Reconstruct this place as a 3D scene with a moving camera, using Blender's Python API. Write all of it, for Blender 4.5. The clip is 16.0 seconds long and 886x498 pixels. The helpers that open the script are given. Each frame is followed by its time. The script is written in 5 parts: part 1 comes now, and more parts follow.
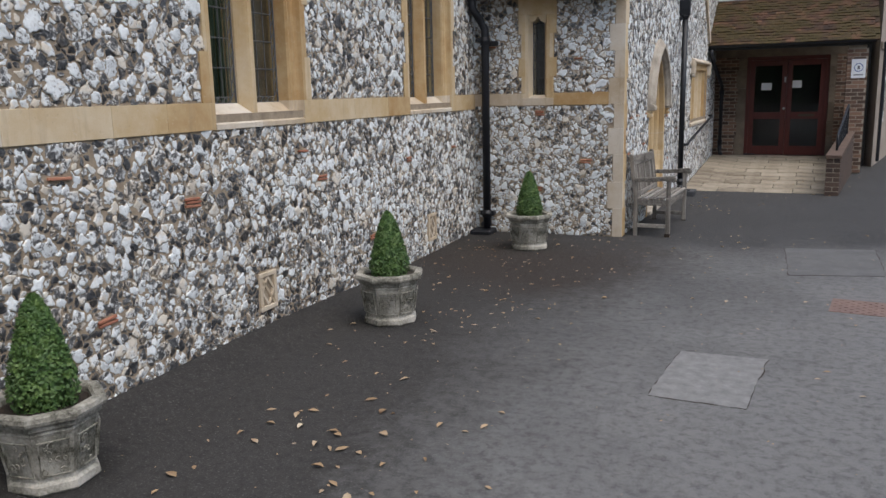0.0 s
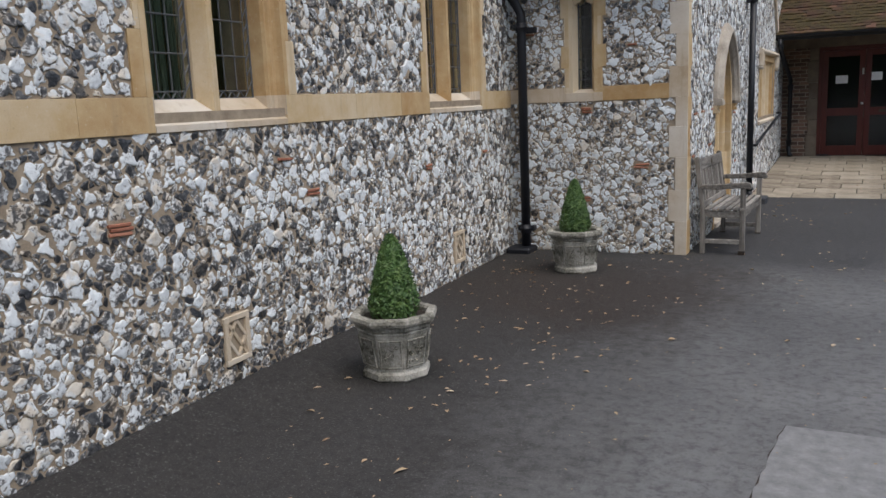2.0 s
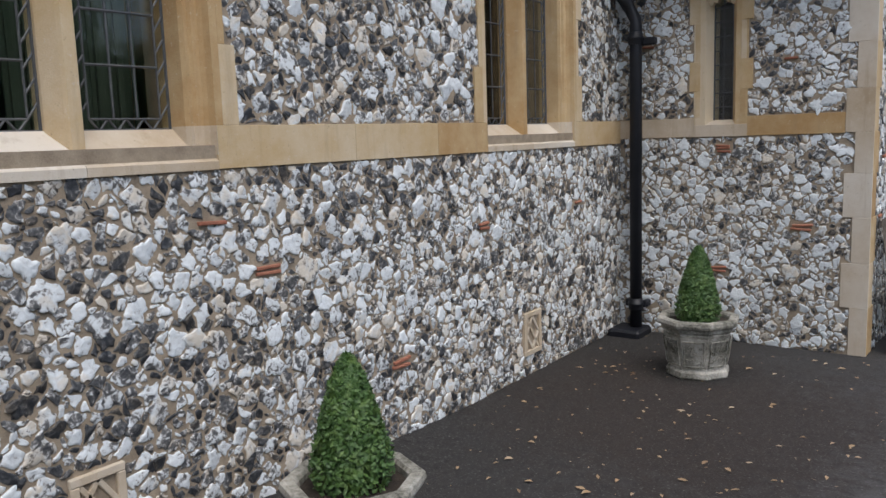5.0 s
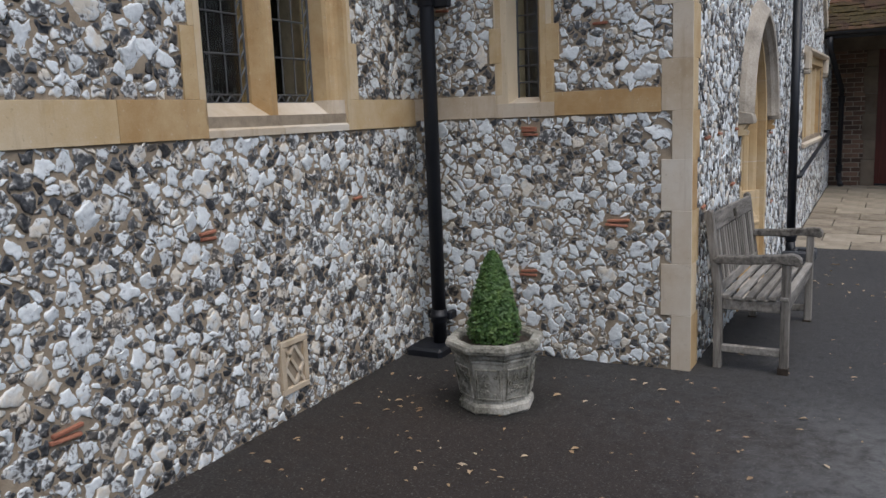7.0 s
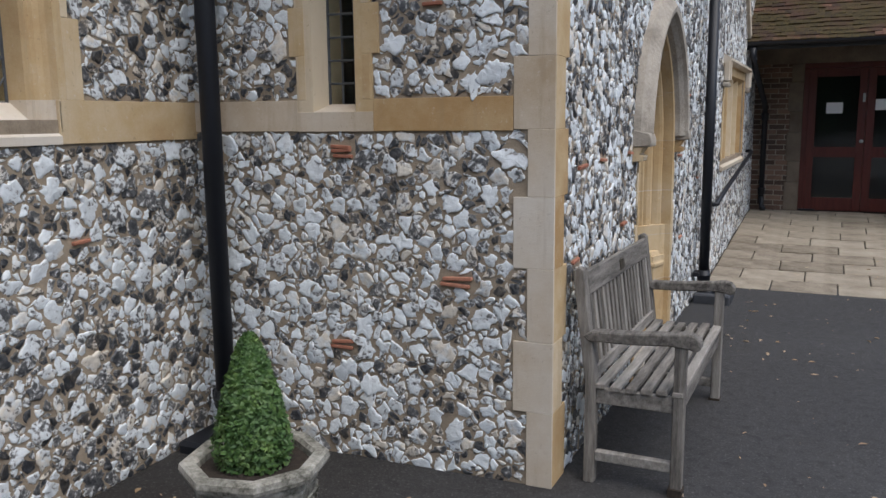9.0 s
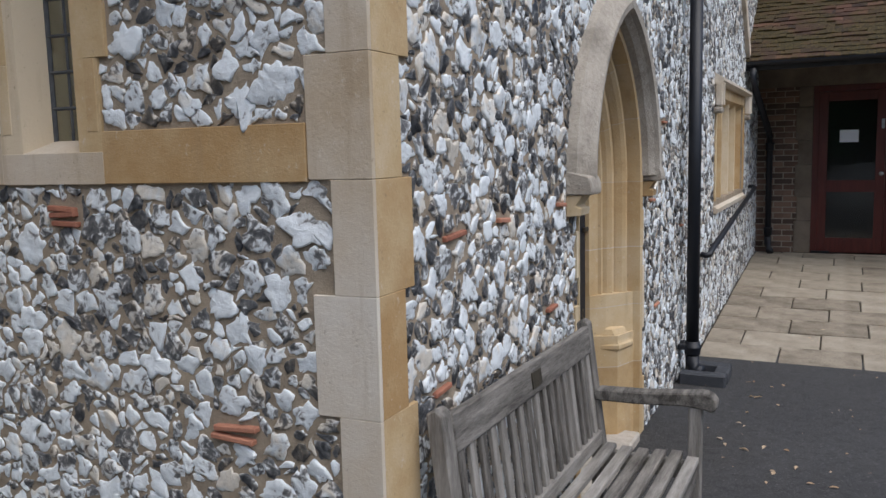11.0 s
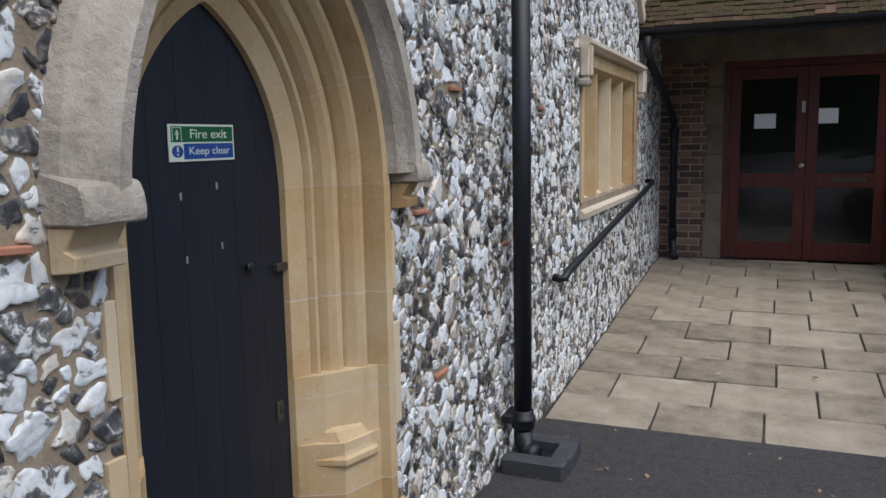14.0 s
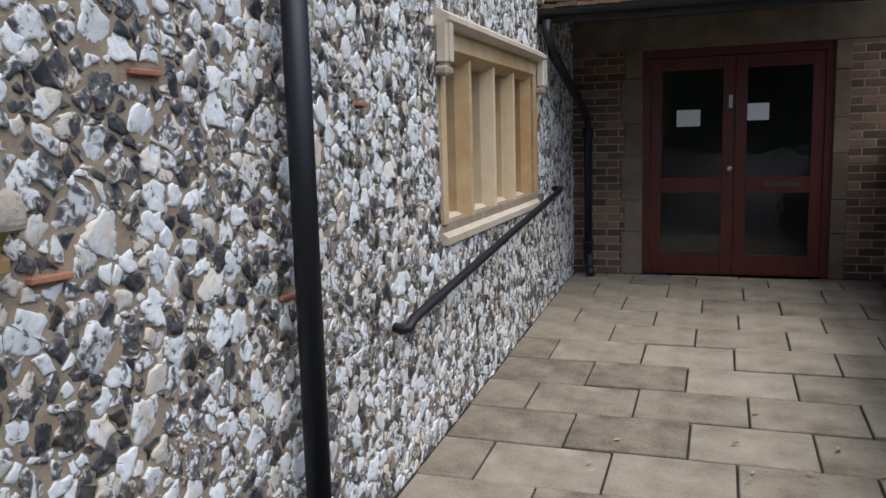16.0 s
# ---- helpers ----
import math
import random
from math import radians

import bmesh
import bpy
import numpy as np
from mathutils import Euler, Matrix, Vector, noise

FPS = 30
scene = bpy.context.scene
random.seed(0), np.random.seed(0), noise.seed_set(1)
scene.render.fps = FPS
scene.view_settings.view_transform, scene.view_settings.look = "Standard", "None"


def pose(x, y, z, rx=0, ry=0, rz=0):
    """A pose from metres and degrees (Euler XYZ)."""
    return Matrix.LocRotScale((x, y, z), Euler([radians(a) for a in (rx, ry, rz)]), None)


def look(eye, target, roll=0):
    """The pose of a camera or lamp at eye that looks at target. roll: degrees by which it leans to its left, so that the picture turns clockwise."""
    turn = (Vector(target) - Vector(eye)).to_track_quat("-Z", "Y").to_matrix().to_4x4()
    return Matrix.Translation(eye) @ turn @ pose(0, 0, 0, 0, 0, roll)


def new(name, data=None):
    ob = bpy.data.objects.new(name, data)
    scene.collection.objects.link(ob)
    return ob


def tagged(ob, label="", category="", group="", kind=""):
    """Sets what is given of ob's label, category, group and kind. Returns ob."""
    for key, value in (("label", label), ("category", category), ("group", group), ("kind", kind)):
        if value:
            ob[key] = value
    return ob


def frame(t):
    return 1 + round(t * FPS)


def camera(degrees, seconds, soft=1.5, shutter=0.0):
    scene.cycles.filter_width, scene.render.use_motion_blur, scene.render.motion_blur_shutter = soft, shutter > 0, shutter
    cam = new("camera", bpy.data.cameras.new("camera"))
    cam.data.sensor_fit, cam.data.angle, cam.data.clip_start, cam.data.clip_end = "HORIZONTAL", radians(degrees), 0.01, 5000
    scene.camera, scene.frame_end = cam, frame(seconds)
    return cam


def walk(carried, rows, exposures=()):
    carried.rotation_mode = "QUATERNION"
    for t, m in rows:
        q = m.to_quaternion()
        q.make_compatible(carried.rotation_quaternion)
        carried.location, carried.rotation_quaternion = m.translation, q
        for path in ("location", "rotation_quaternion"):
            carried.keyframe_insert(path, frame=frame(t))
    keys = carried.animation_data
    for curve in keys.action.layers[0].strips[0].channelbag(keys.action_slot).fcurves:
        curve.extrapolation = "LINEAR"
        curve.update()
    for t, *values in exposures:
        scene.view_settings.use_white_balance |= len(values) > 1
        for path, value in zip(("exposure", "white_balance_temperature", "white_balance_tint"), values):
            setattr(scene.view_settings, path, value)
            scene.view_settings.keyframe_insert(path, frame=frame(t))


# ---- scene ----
cam = camera(57.7, 16.0)
PATH = [
    (0, (0.124, 0.815, 1.755), (-0.61, 2.636, 1.374), -1.3),
    (0.5, (0.055, 1.202, 1.711), (-0.62, 3.05, 1.351), -1.6),
    (1, (-0.042, 1.519, 1.728), (-0.703, 3.378, 1.398), -0.9),
    (1.5, (-0.14, 1.805, 1.683), (-0.815, 3.652, 1.32), -1.6),
    (2, (-0.229, 2.18, 1.64), (-1.074, 3.956, 1.28), -2.5),
    (2.5, (-0.312, 2.447, 1.679), (-1.278, 4.168, 1.353), -2.4),
    (3, (-0.382, 2.773, 1.708), (-1.391, 4.464, 1.36), -2.7),
    (3.2, (-0.405, 2.935, 1.671), (-1.451, 4.605, 1.327), -2.9),
    (5.3, (-0.628, 4.468, 1.645), (-1.801, 6.065, 1.373), -2.0),
    (5.5, (-0.668, 4.612, 1.647), (-1.841, 6.207, 1.367), -2.2),
    (6, (-0.715, 4.94, 1.645), (-1.865, 6.54, 1.308), -3.1),
    (6.5, (-0.625, 5.23, 1.63), (-1.750, 6.85, 1.303), -3.4),
    (7, (-0.57, 5.583, 1.604), (-1.482, 7.333, 1.279), -2.3),
    (7.5, (-0.556, 5.987, 1.585), (-1.347, 7.793, 1.249), -1.3),
    (8, (-0.55, 6.361, 1.62), (-1.308, 8.183, 1.295), -0.8),
    (8.2, (-0.565, 6.529, 1.629), (-1.302, 8.36, 1.308), -0.5),
    (10.3, (-0.545, 8.243, 1.63), (-1.387, 10.031, 1.329), -0.8),
    (10.5, (-0.517, 8.404, 1.649), (-1.357, 10.196, 1.361), -0.8),
    (11, (-0.526, 8.793, 1.643), (-1.328, 10.61, 1.406), -1.4),
    (11.5, (-0.482, 9.148, 1.642), (-1.182, 11.005, 1.397), -3.3),
    (12, (-0.408, 9.506, 1.651), (-1.082, 11.373, 1.409), -2.8),
    (12.5, (-0.359, 9.842, 1.619), (-0.989, 11.724, 1.376), -1.4),
    (13, (-0.295, 10.166, 1.613), (-0.911, 12.053, 1.365), -1.2),
    (13.5, (-0.215, 10.516, 1.617), (-0.903, 12.378, 1.372), -1.0),
    (14, (-0.23, 10.895, 1.6), (-0.906, 12.758, 1.331), -1.1),
    (14.5, (-0.196, 11.234, 1.563), (-0.836, 13.105, 1.265), -2.1),
    (15, (-0.135, 11.6, 1.588), (-0.837, 13.448, 1.281), -2.1),
    (15.5, (-0.115, 11.955, 1.625), (-0.815, 13.808, 1.351), -2.0),
    (16, (0.006, 12.228, 1.618), (-0.56, 14.127, 1.343), -1.6),
]
walk(cam, [(t, look(eye, target, roll)) for t, eye, target, roll in PATH], [(0, 0.7, 6480, 9), (1.5, 0.7, 6440, 9), (2.7, 0.57, 6400, 9), (5.5, 0.68, 6310, 9), (7, 0.54, 6260, 9), (8, 0.67, 6230, 9), (11, 0.67, 6160, 9), (13.5, 0.60, 6160, 9), (14.5, 0.78, 6160, 9), (16, 0.66, 6180, 9)])

# ---- world and light: an overcast day ----
world = bpy.data.worlds.new("overcast_sky")
scene.world = world
world.use_nodes = True
wn, wl = world.node_tree.nodes, world.node_tree.links
sky = wn.new("ShaderNodeTexSky")
sky.sky_type = "NISHITA"
sky.sun_disc = False
sky.sun_elevation, sky.sun_rotation = radians(60), radians(120)
sky.air_density, sky.dust_density, sky.ozone_density = 1.0, 3.0, 1.0
wl.new(sky.outputs[0], wn["Background"].inputs[0])
wn["Background"].inputs[1].default_value = 0.115
sun = new("sun", bpy.data.lights.new("sun", "SUN"))
sun.data.energy, sun.data.angle, sun.data.color = 1.1, radians(70), (1.0, 0.98, 0.95)
sun.matrix_world = look((0, 0, 0), (-math.sin(radians(120)) * 0.42, -math.cos(radians(120)) * 0.42, -0.907))


# ---- materials ----
def material(name, rough=0.8, metal=0.0):
    m = bpy.data.materials.new(name)
    m.use_nodes = True
    b = m.node_tree.nodes["Principled BSDF"]
    b.inputs["Roughness"].default_value, b.inputs["Metallic"].default_value = rough, metal
    return m, m.node_tree.nodes, m.node_tree.links, b


def noise_tex(n, l, scale, detail=6.0, rough=0.6, stretch=None):
    tc = n.new("ShaderNodeTexCoord")
    t = n.new("ShaderNodeTexNoise")
    t.inputs["Scale"].default_value, t.inputs["Detail"].default_value, t.inputs["Roughness"].default_value = scale, detail, rough
    src = tc.outputs["Object"]
    if stretch:
        mp = n.new("ShaderNodeMapping")
        mp.inputs["Scale"].default_value = stretch
        l.new(src, mp.inputs[0])
        src = mp.outputs[0]
    l.new(src, t.inputs["Vector"])
    return t.outputs["Fac"]


def ramp(n, l, src, stops, constant=False):
    r = n.new("ShaderNodeValToRGB")
    e = r.color_ramp.elements
    while len(e) < len(stops):
        e.new(0.5)
    for k, (p, c) in enumerate(stops):
        e[k].position, e[k].color = p, (*c, 1)
    l.new(src, r.inputs[0])
    return r.outputs[0]


def maths(n, l, op, a, b):
    m = n.new("ShaderNodeMath")
    m.operation = op
    for k, v in enumerate((a, b)):
        if isinstance(v, (int, float)):
            m.inputs[k].default_value = v
        else:
            l.new(v, m.inputs[k])
    return m.outputs[0]


def mix(n, l, fac, a, b, mode="MIX"):
    m = n.new("ShaderNodeMixRGB")
    m.blend_type = mode
    for k, v in enumerate((fac, a, b)):
        if isinstance(v, (int, float)):
            m.inputs[k].default_value = v
        elif isinstance(v, tuple):
            m.inputs[k].default_value = (*v, 1)
        else:
            l.new(v, m.inputs[k])
    return m.outputs[0]


def bump(n, l, b, src, strength, distance):
    k = n.new("ShaderNodeBump")
    k.inputs["Strength"].default_value, k.inputs["Distance"].default_value = strength, distance
    l.new(src, k.inputs["Height"])
    l.new(k.outputs[0], b.inputs["Normal"])


def grainy(name, dark, light, scale=8.0, fine=90.0, rough=0.85, metal=0.0, relief=0.3, depth=0.004, vary=0.0, stretch=None, mid=None, spread=(0.3, 0.7)):
    """Two scales of noise between colours, fine relief, and a shift from piece to piece."""
    m, n, l, b = material(name, rough, metal)
    big, small = noise_tex(n, l, scale, 5, 0.6, stretch), noise_tex(n, l, fine, 4, 0.7, stretch)
    f = maths(n, l, "ADD", maths(n, l, "MULTIPLY", big, 0.7), maths(n, l, "MULTIPLY", small, 0.3))
    if vary:
        info = n.new("ShaderNodeObjectInfo")
        f = maths(n, l, "ADD", f, maths(n, l, "MULTIPLY", maths(n, l, "SUBTRACT", info.outputs["Random"], 0.5), vary))
    stops = [(spread[0], dark), (spread[1], light)] if not mid else [(spread[0], dark), ((spread[0] + spread[1]) / 2, mid), (spread[1], light)]
    l.new(ramp(n, l, f, stops), b.inputs["Base Color"])
    bump(n, l, b, maths(n, l, "ADD", big, small), relief, depth)
    return m


def flint_material():
    """Knapped flint: white chalky rind, blue-grey and black hearts, some stained cream or brown."""
    m, n, l, b = material("flint", 0.5)
    at, rim = n.new("ShaderNodeAttribute"), n.new("ShaderNodeAttribute")
    at.attribute_name, rim.attribute_name = "tone", "rim"
    tone = at.outputs["Fac"]

    def own(scale, detail, rough, twist):
        fac = noise_tex(n, l, scale, detail, rough)
        fac.node.noise_dimensions = "4D"
        fac.node.inputs["Distortion"].default_value = twist
        l.new(maths(n, l, "MULTIPLY", tone, 61.0), fac.node.inputs["W"])
        return fac

    big, mid, small = own(15, 2, 0.5, 0.8), own(29, 4, 0.58, 1.3), own(170, 4, 0.7, 0.0)
    f = maths(n, l, "MULTIPLY", maths(n, l, "SUBTRACT", tone, 0.99), 0.52)
    f = maths(n, l, "ADD", f, maths(n, l, "MULTIPLY", big, 0.66))
    f = maths(n, l, "ADD", f, maths(n, l, "MULTIPLY", mid, 1.12))
    f = maths(n, l, "ADD", f, maths(n, l, "MULTIPLY", small, 0.10))
    # a pale rind along the broken edge
    f = maths(n, l, "ADD", f, maths(n, l, "MULTIPLY", maths(n, l, "SUBTRACT", rim.outputs["Fac"], 0.6), 0.06))
    c = ramp(n, l, f, [(0.40, (0.028, 0.030, 0.034)), (0.54, (0.072, 0.074, 0.078)), (0.655, (0.135, 0.134, 0.132)), (0.70, (0.25, 0.243, 0.232)), (0.735, (0.45, 0.45, 0.44)), (0.77, (0.65, 0.675, 0.68)), (1.0, (0.78, 0.815, 0.825))])
    # cream and brown staining on some stones
    stain = maths(n, l, "SINE", maths(n, l, "MULTIPLY", tone, 173.0), 0.0)
    stain = maths(n, l, "MULTIPLY", ramp(n, l, maths(n, l, "ADD", maths(n, l, "MULTIPLY", stain, 0.25), maths(n, l, "MULTIPLY", big, 1.0)), [(0.62, (0, 0, 0)), (0.80, (1, 1, 1))]), 0.7)
    c = mix(n, l, stain, c, mix(n, l, 1.0, c, (0.86, 0.70, 0.52), "MULTIPLY"))
    l.new(c, b.inputs["Base Color"])
    l.new(ramp(n, l, f, [(0.55, (0.36, 0.36, 0.36)), (0.8, (0.8, 0.8, 0.8))]), b.inputs["Roughness"])
    bump(n, l, b, maths(n, l, "ADD", maths(n, l, "ADD", big, maths(n, l, "MULTIPLY", mid, 0.7)), maths(n, l, "MULTIPLY", small, 0.25)), 0.5, 0.012)
    return m


def asphalt_material():
    m, n, l, b = material("asphalt", 0.9)
    tc = n.new("ShaderNodeTexCoord")
    grain, big, small = noise_tex(n, l, 260, 2, 0.5), noise_tex(n, l, 0.7, 5, 0.6), noise_tex(n, l, 9, 6, 0.7)
    c = ramp(n, l, grain, [(0.33, (0.022, 0.0215, 0.022)), (0.6, (0.046, 0.045, 0.045)), (0.75, (0.11, 0.108, 0.106))])
    c = mix(n, l, maths(n, l, "MULTIPLY", ramp(n, l, big, [(0.42, (0, 0, 0)), (0.62, (1, 1, 1))]), 0.4), c, (0.058, 0.057, 0.056))
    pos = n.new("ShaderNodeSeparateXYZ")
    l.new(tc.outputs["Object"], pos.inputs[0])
    # paler in the open yard, darker by the buildings: sky light painted over wear
    worn_lit = maths(n, l, "ADD", maths(n, l, "ADD", maths(n, l, "SUBTRACT", maths(n, l, "MULTIPLY", pos.outputs[1], -0.075), maths(n, l, "MULTIPLY", maths(n, l, "MAXIMUM", maths(n, l, "SUBTRACT", pos.outputs[1], 9.5), 0.0), 0.34)), 0.62), maths(n, l, "ADD", maths(n, l, "MULTIPLY", pos.outputs[0], 0.17), maths(n, l, "MULTIPLY", big, 1.0)))
    c = mix(n, l, maths(n, l, "MULTIPLY", ramp(n, l, worn_lit, [(0.0, (0, 0, 0)), (0.75, (1, 1, 1))]), 0.8), c, mix(n, l, grain, (0.125, 0.124, 0.122), (0.25, 0.247, 0.242)))
    c = mix(n, l, maths(n, l, "MULTIPLY", ramp(n, l, small, [(0.5, (0, 0, 0)), (0.7, (1, 1, 1))]), 0.35), c, (0.036, 0.034, 0.032))
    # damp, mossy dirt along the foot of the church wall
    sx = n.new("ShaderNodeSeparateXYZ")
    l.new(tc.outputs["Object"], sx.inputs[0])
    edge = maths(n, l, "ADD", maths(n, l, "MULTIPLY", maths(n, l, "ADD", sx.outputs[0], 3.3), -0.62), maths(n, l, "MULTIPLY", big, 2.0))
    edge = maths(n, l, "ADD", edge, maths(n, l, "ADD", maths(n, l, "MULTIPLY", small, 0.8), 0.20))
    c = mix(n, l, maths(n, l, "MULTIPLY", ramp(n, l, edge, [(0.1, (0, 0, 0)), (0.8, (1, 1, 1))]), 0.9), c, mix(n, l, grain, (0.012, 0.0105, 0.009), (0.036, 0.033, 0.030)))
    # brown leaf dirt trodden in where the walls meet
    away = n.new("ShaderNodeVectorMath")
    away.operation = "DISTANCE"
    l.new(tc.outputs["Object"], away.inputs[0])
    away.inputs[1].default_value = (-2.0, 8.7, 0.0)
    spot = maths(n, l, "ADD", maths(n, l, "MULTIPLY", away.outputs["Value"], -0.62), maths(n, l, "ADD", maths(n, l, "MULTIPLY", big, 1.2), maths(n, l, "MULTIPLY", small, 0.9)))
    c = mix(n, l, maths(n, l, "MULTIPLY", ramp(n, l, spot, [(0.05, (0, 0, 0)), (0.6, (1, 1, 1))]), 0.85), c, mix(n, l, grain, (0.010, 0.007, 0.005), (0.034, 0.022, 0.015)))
    # contact shade painted in with the damp dirt round each pot's foot
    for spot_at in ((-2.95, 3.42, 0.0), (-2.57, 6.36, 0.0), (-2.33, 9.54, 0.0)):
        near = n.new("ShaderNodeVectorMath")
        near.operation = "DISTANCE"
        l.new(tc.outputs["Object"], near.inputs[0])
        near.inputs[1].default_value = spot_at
        damp_shade = maths(n, l, "ADD", maths(n, l, "MULTIPLY", near.outputs["Value"], -2.6), maths(n, l, "ADD", maths(n, l, "MULTIPLY", small, 1.0), 0.62))
        c = mix(n, l, maths(n, l, "MULTIPLY", ramp(n, l, damp_shade, [(0.1, (0, 0, 0)), (0.6, (1, 1, 1))]), 0.8), c, (0.010, 0.009, 0.007))
    # worn stone chips and scuffs in the surface
    chips, scuff = noise_tex(n, l, 75, 3, 0.65), noise_tex(n, l, 17, 7, 0.78)
    c = mix(n, l, maths(n, l, "MULTIPLY", ramp(n, l, chips, [(0.58, (0, 0, 0)), (0.66, (1, 1, 1))]), 0.45), c, (0.20, 0.195, 0.185))
    c = mix(n, l, maths(n, l, "MULTIPLY", ramp(n, l, scuff, [(0.48, (0, 0, 0)), (0.62, (1, 1, 1))]), 0.8), c, mix(n, l, 0.5, c, (0.0, 0.0, 0.0)))
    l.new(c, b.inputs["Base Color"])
    bump(n, l, b, maths(n, l, "ADD", maths(n, l, "ADD", grain, small), chips), 0.6, 0.005)
    return m


def mossy_tile_material():
    m, n, l, b = material("mossy_clay_tile", 0.95)
    info = n.new("ShaderNodeObjectInfo")
    geo = n.new("ShaderNodeNewGeometry")
    big, small = n.new("ShaderNodeTexNoise"), noise_tex(n, l, 60, 5, 0.7)
    big.inputs["Scale"].default_value, big.inputs["Detail"].default_value = 2.6, 6
    l.new(geo.outputs["Position"], big.inputs["Vector"])
    clay = ramp(n, l, maths(n, l, "ADD", maths(n, l, "MULTIPLY", info.outputs["Random"], 0.7), maths(n, l, "MULTIPLY", small, 0.4)), [(0.2, (0.024, 0.014, 0.009)), (0.6, (0.066, 0.032, 0.020)), (0.88, (0.13, 0.062, 0.040)), (1.0, (0.30, 0.22, 0.16))])
    moss = ramp(n, l, small, [(0.40, (0.016, 0.012, 0.004)), (0.56, (0.055, 0.042, 0.009)), (0.68, (0.18, 0.112, 0.020))])
    f = maths(n, l, "ADD", maths(n, l, "MULTIPLY", big.outputs["Fac"], 0.75), maths(n, l, "MULTIPLY", small, 0.60))
    l.new(mix(n, l, ramp(n, l, f, [(0.59, (0, 0, 0)), (0.72, (0.95, 0.95, 0.95))]), clay, moss), b.inputs["Base Color"])
    bump(n, l, b, maths(n, l, "ADD", big.outputs["Fac"], small), 0.8, 0.012)
    return m


def glass_material(name="window_glass", tint=(0.75, 0.80, 0.76)):
    m, n, l, b = material(name, 0.04)
    b.inputs["Transmission Weight"].default_value, b.inputs["IOR"].default_value = 1.0, 1.45
    b.inputs["Base Color"].default_value = (*tint, 1)
    bump(n, l, b, noise_tex(n, l, 9, 2, 0.5), 0.12, 0.01)
    return m


def sandstone(name, dark, mid, light, vary=0.2):
    """Sawn sandstone: broad bands of colour, rusty weathering, a fine sandy grain and small pale chips."""
    m, n, l, b = material(name, 0.92)
    broad, cloud, grain, chip = noise_tex(n, l, 1.3, 3, 0.5), noise_tex(n, l, 6.5, 6, 0.65), noise_tex(n, l, 140, 3, 0.7), noise_tex(n, l, 38, 5, 0.75)
    info = n.new("ShaderNodeObjectInfo")
    f = maths(n, l, "ADD", maths(n, l, "MULTIPLY", broad, 0.75), maths(n, l, "MULTIPLY", cloud, 0.45))
    f = maths(n, l, "ADD", f, maths(n, l, "MULTIPLY", grain, 0.12))
    f = maths(n, l, "ADD", f, maths(n, l, "MULTIPLY", maths(n, l, "SUBTRACT", info.outputs["Random"], 0.5), vary))
    c = ramp(n, l, f, [(0.42, dark), (0.62, mid), (0.86, light)])
    c = mix(n, l, maths(n, l, "MULTIPLY", ramp(n, l, chip, [(0.61, (0, 0, 0)), (0.68, (1, 1, 1))]), 0.45), c, (0.66, 0.60, 0.50))
    c = mix(n, l, maths(n, l, "MULTIPLY", ramp(n, l, chip, [(0.30, (1, 1, 1)), (0.38, (0, 0, 0))]), 0.5), c, (0.22, 0.16, 0.10))
    streak = noise_tex(n, l, 3.0, 5, 0.6, (5, 5, 0.5))
    c = mix(n, l, maths(n, l, "MULTIPLY", ramp(n, l, streak, [(0.56, (0, 0, 0)), (0.72, (1, 1, 1))]), 0.35), c, (0.33, 0.235, 0.135))
    l.new(c, b.inputs["Base Color"])
    bump(n, l, b, maths(n, l, "ADD", maths(n, l, "ADD", grain, cloud), chip), 0.35, 0.004)
    return m


FLINT = flint_material()
MORTAR = grainy("lime_mortar", (0.20, 0.155, 0.11), (0.40, 0.325, 0.235), 11, 120, 0.95, relief=0.6, depth=0.006, spread=(0.3, 0.65))
STONE = sandstone("ochre_sandstone", (0.42, 0.26, 0.11), (0.54, 0.395, 0.215), (0.64, 0.53, 0.37), 0.3)
PALE_STONE = sandstone("pale_sandstone", (0.45, 0.345, 0.225), (0.56, 0.47, 0.355), (0.655, 0.595, 0.505), 0.25)
GREY_STONE = grainy("weathered_stone", (0.21, 0.185, 0.15), (0.53, 0.48, 0.41), 4, 45, 0.95, relief=0.9, depth=0.008, vary=0.15, mid=(0.39, 0.345, 0.285))
TILE_RED = grainy("terracotta", (0.27, 0.10, 0.06), (0.44, 0.20, 0.125), 14, 90, 0.9, relief=0.4, vary=0.4)
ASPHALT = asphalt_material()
ASPHALT_PALE = grainy("pale_asphalt", (0.14, 0.139, 0.136), (0.245, 0.242, 0.236), 14, 90, 0.9, relief=0.5, spread=(0.35, 0.7))
ASPHALT_OLD = grainy("old_patch_asphalt", (0.085, 0.084, 0.083), (0.14, 0.138, 0.136), 4, 280, 0.9, relief=0.5, spread=(0.35, 0.7))
ASPHALT_RED = grainy("red_iron_cover", (0.13, 0.085, 0.072), (0.22, 0.145, 0.12), 6, 120, 0.85, relief=0.5)
BLACK_IRON = grainy("black_painted_iron", (0.004, 0.005, 0.008), (0.010, 0.012, 0.018), 5, 60, 0.5, relief=0.1, depth=0.002)
BLUE_BLACK = grainy("blue_black_door_paint", (0.004, 0.0065, 0.013), (0.010, 0.015, 0.026), 3, 50, 0.5, relief=0.15, stretch=(6, 6, 0.5))
LEAD = grainy("window_lead", (0.055, 0.058, 0.062), (0.12, 0.125, 0.13), 20, 80, 0.6, metal=0.3)
GLASS = glass_material()
# door panes tinted dark to paint in the gloom of the lobby behind
DOOR_GLASS = glass_material("darkened_door_glass", (0.30, 0.34, 0.36))
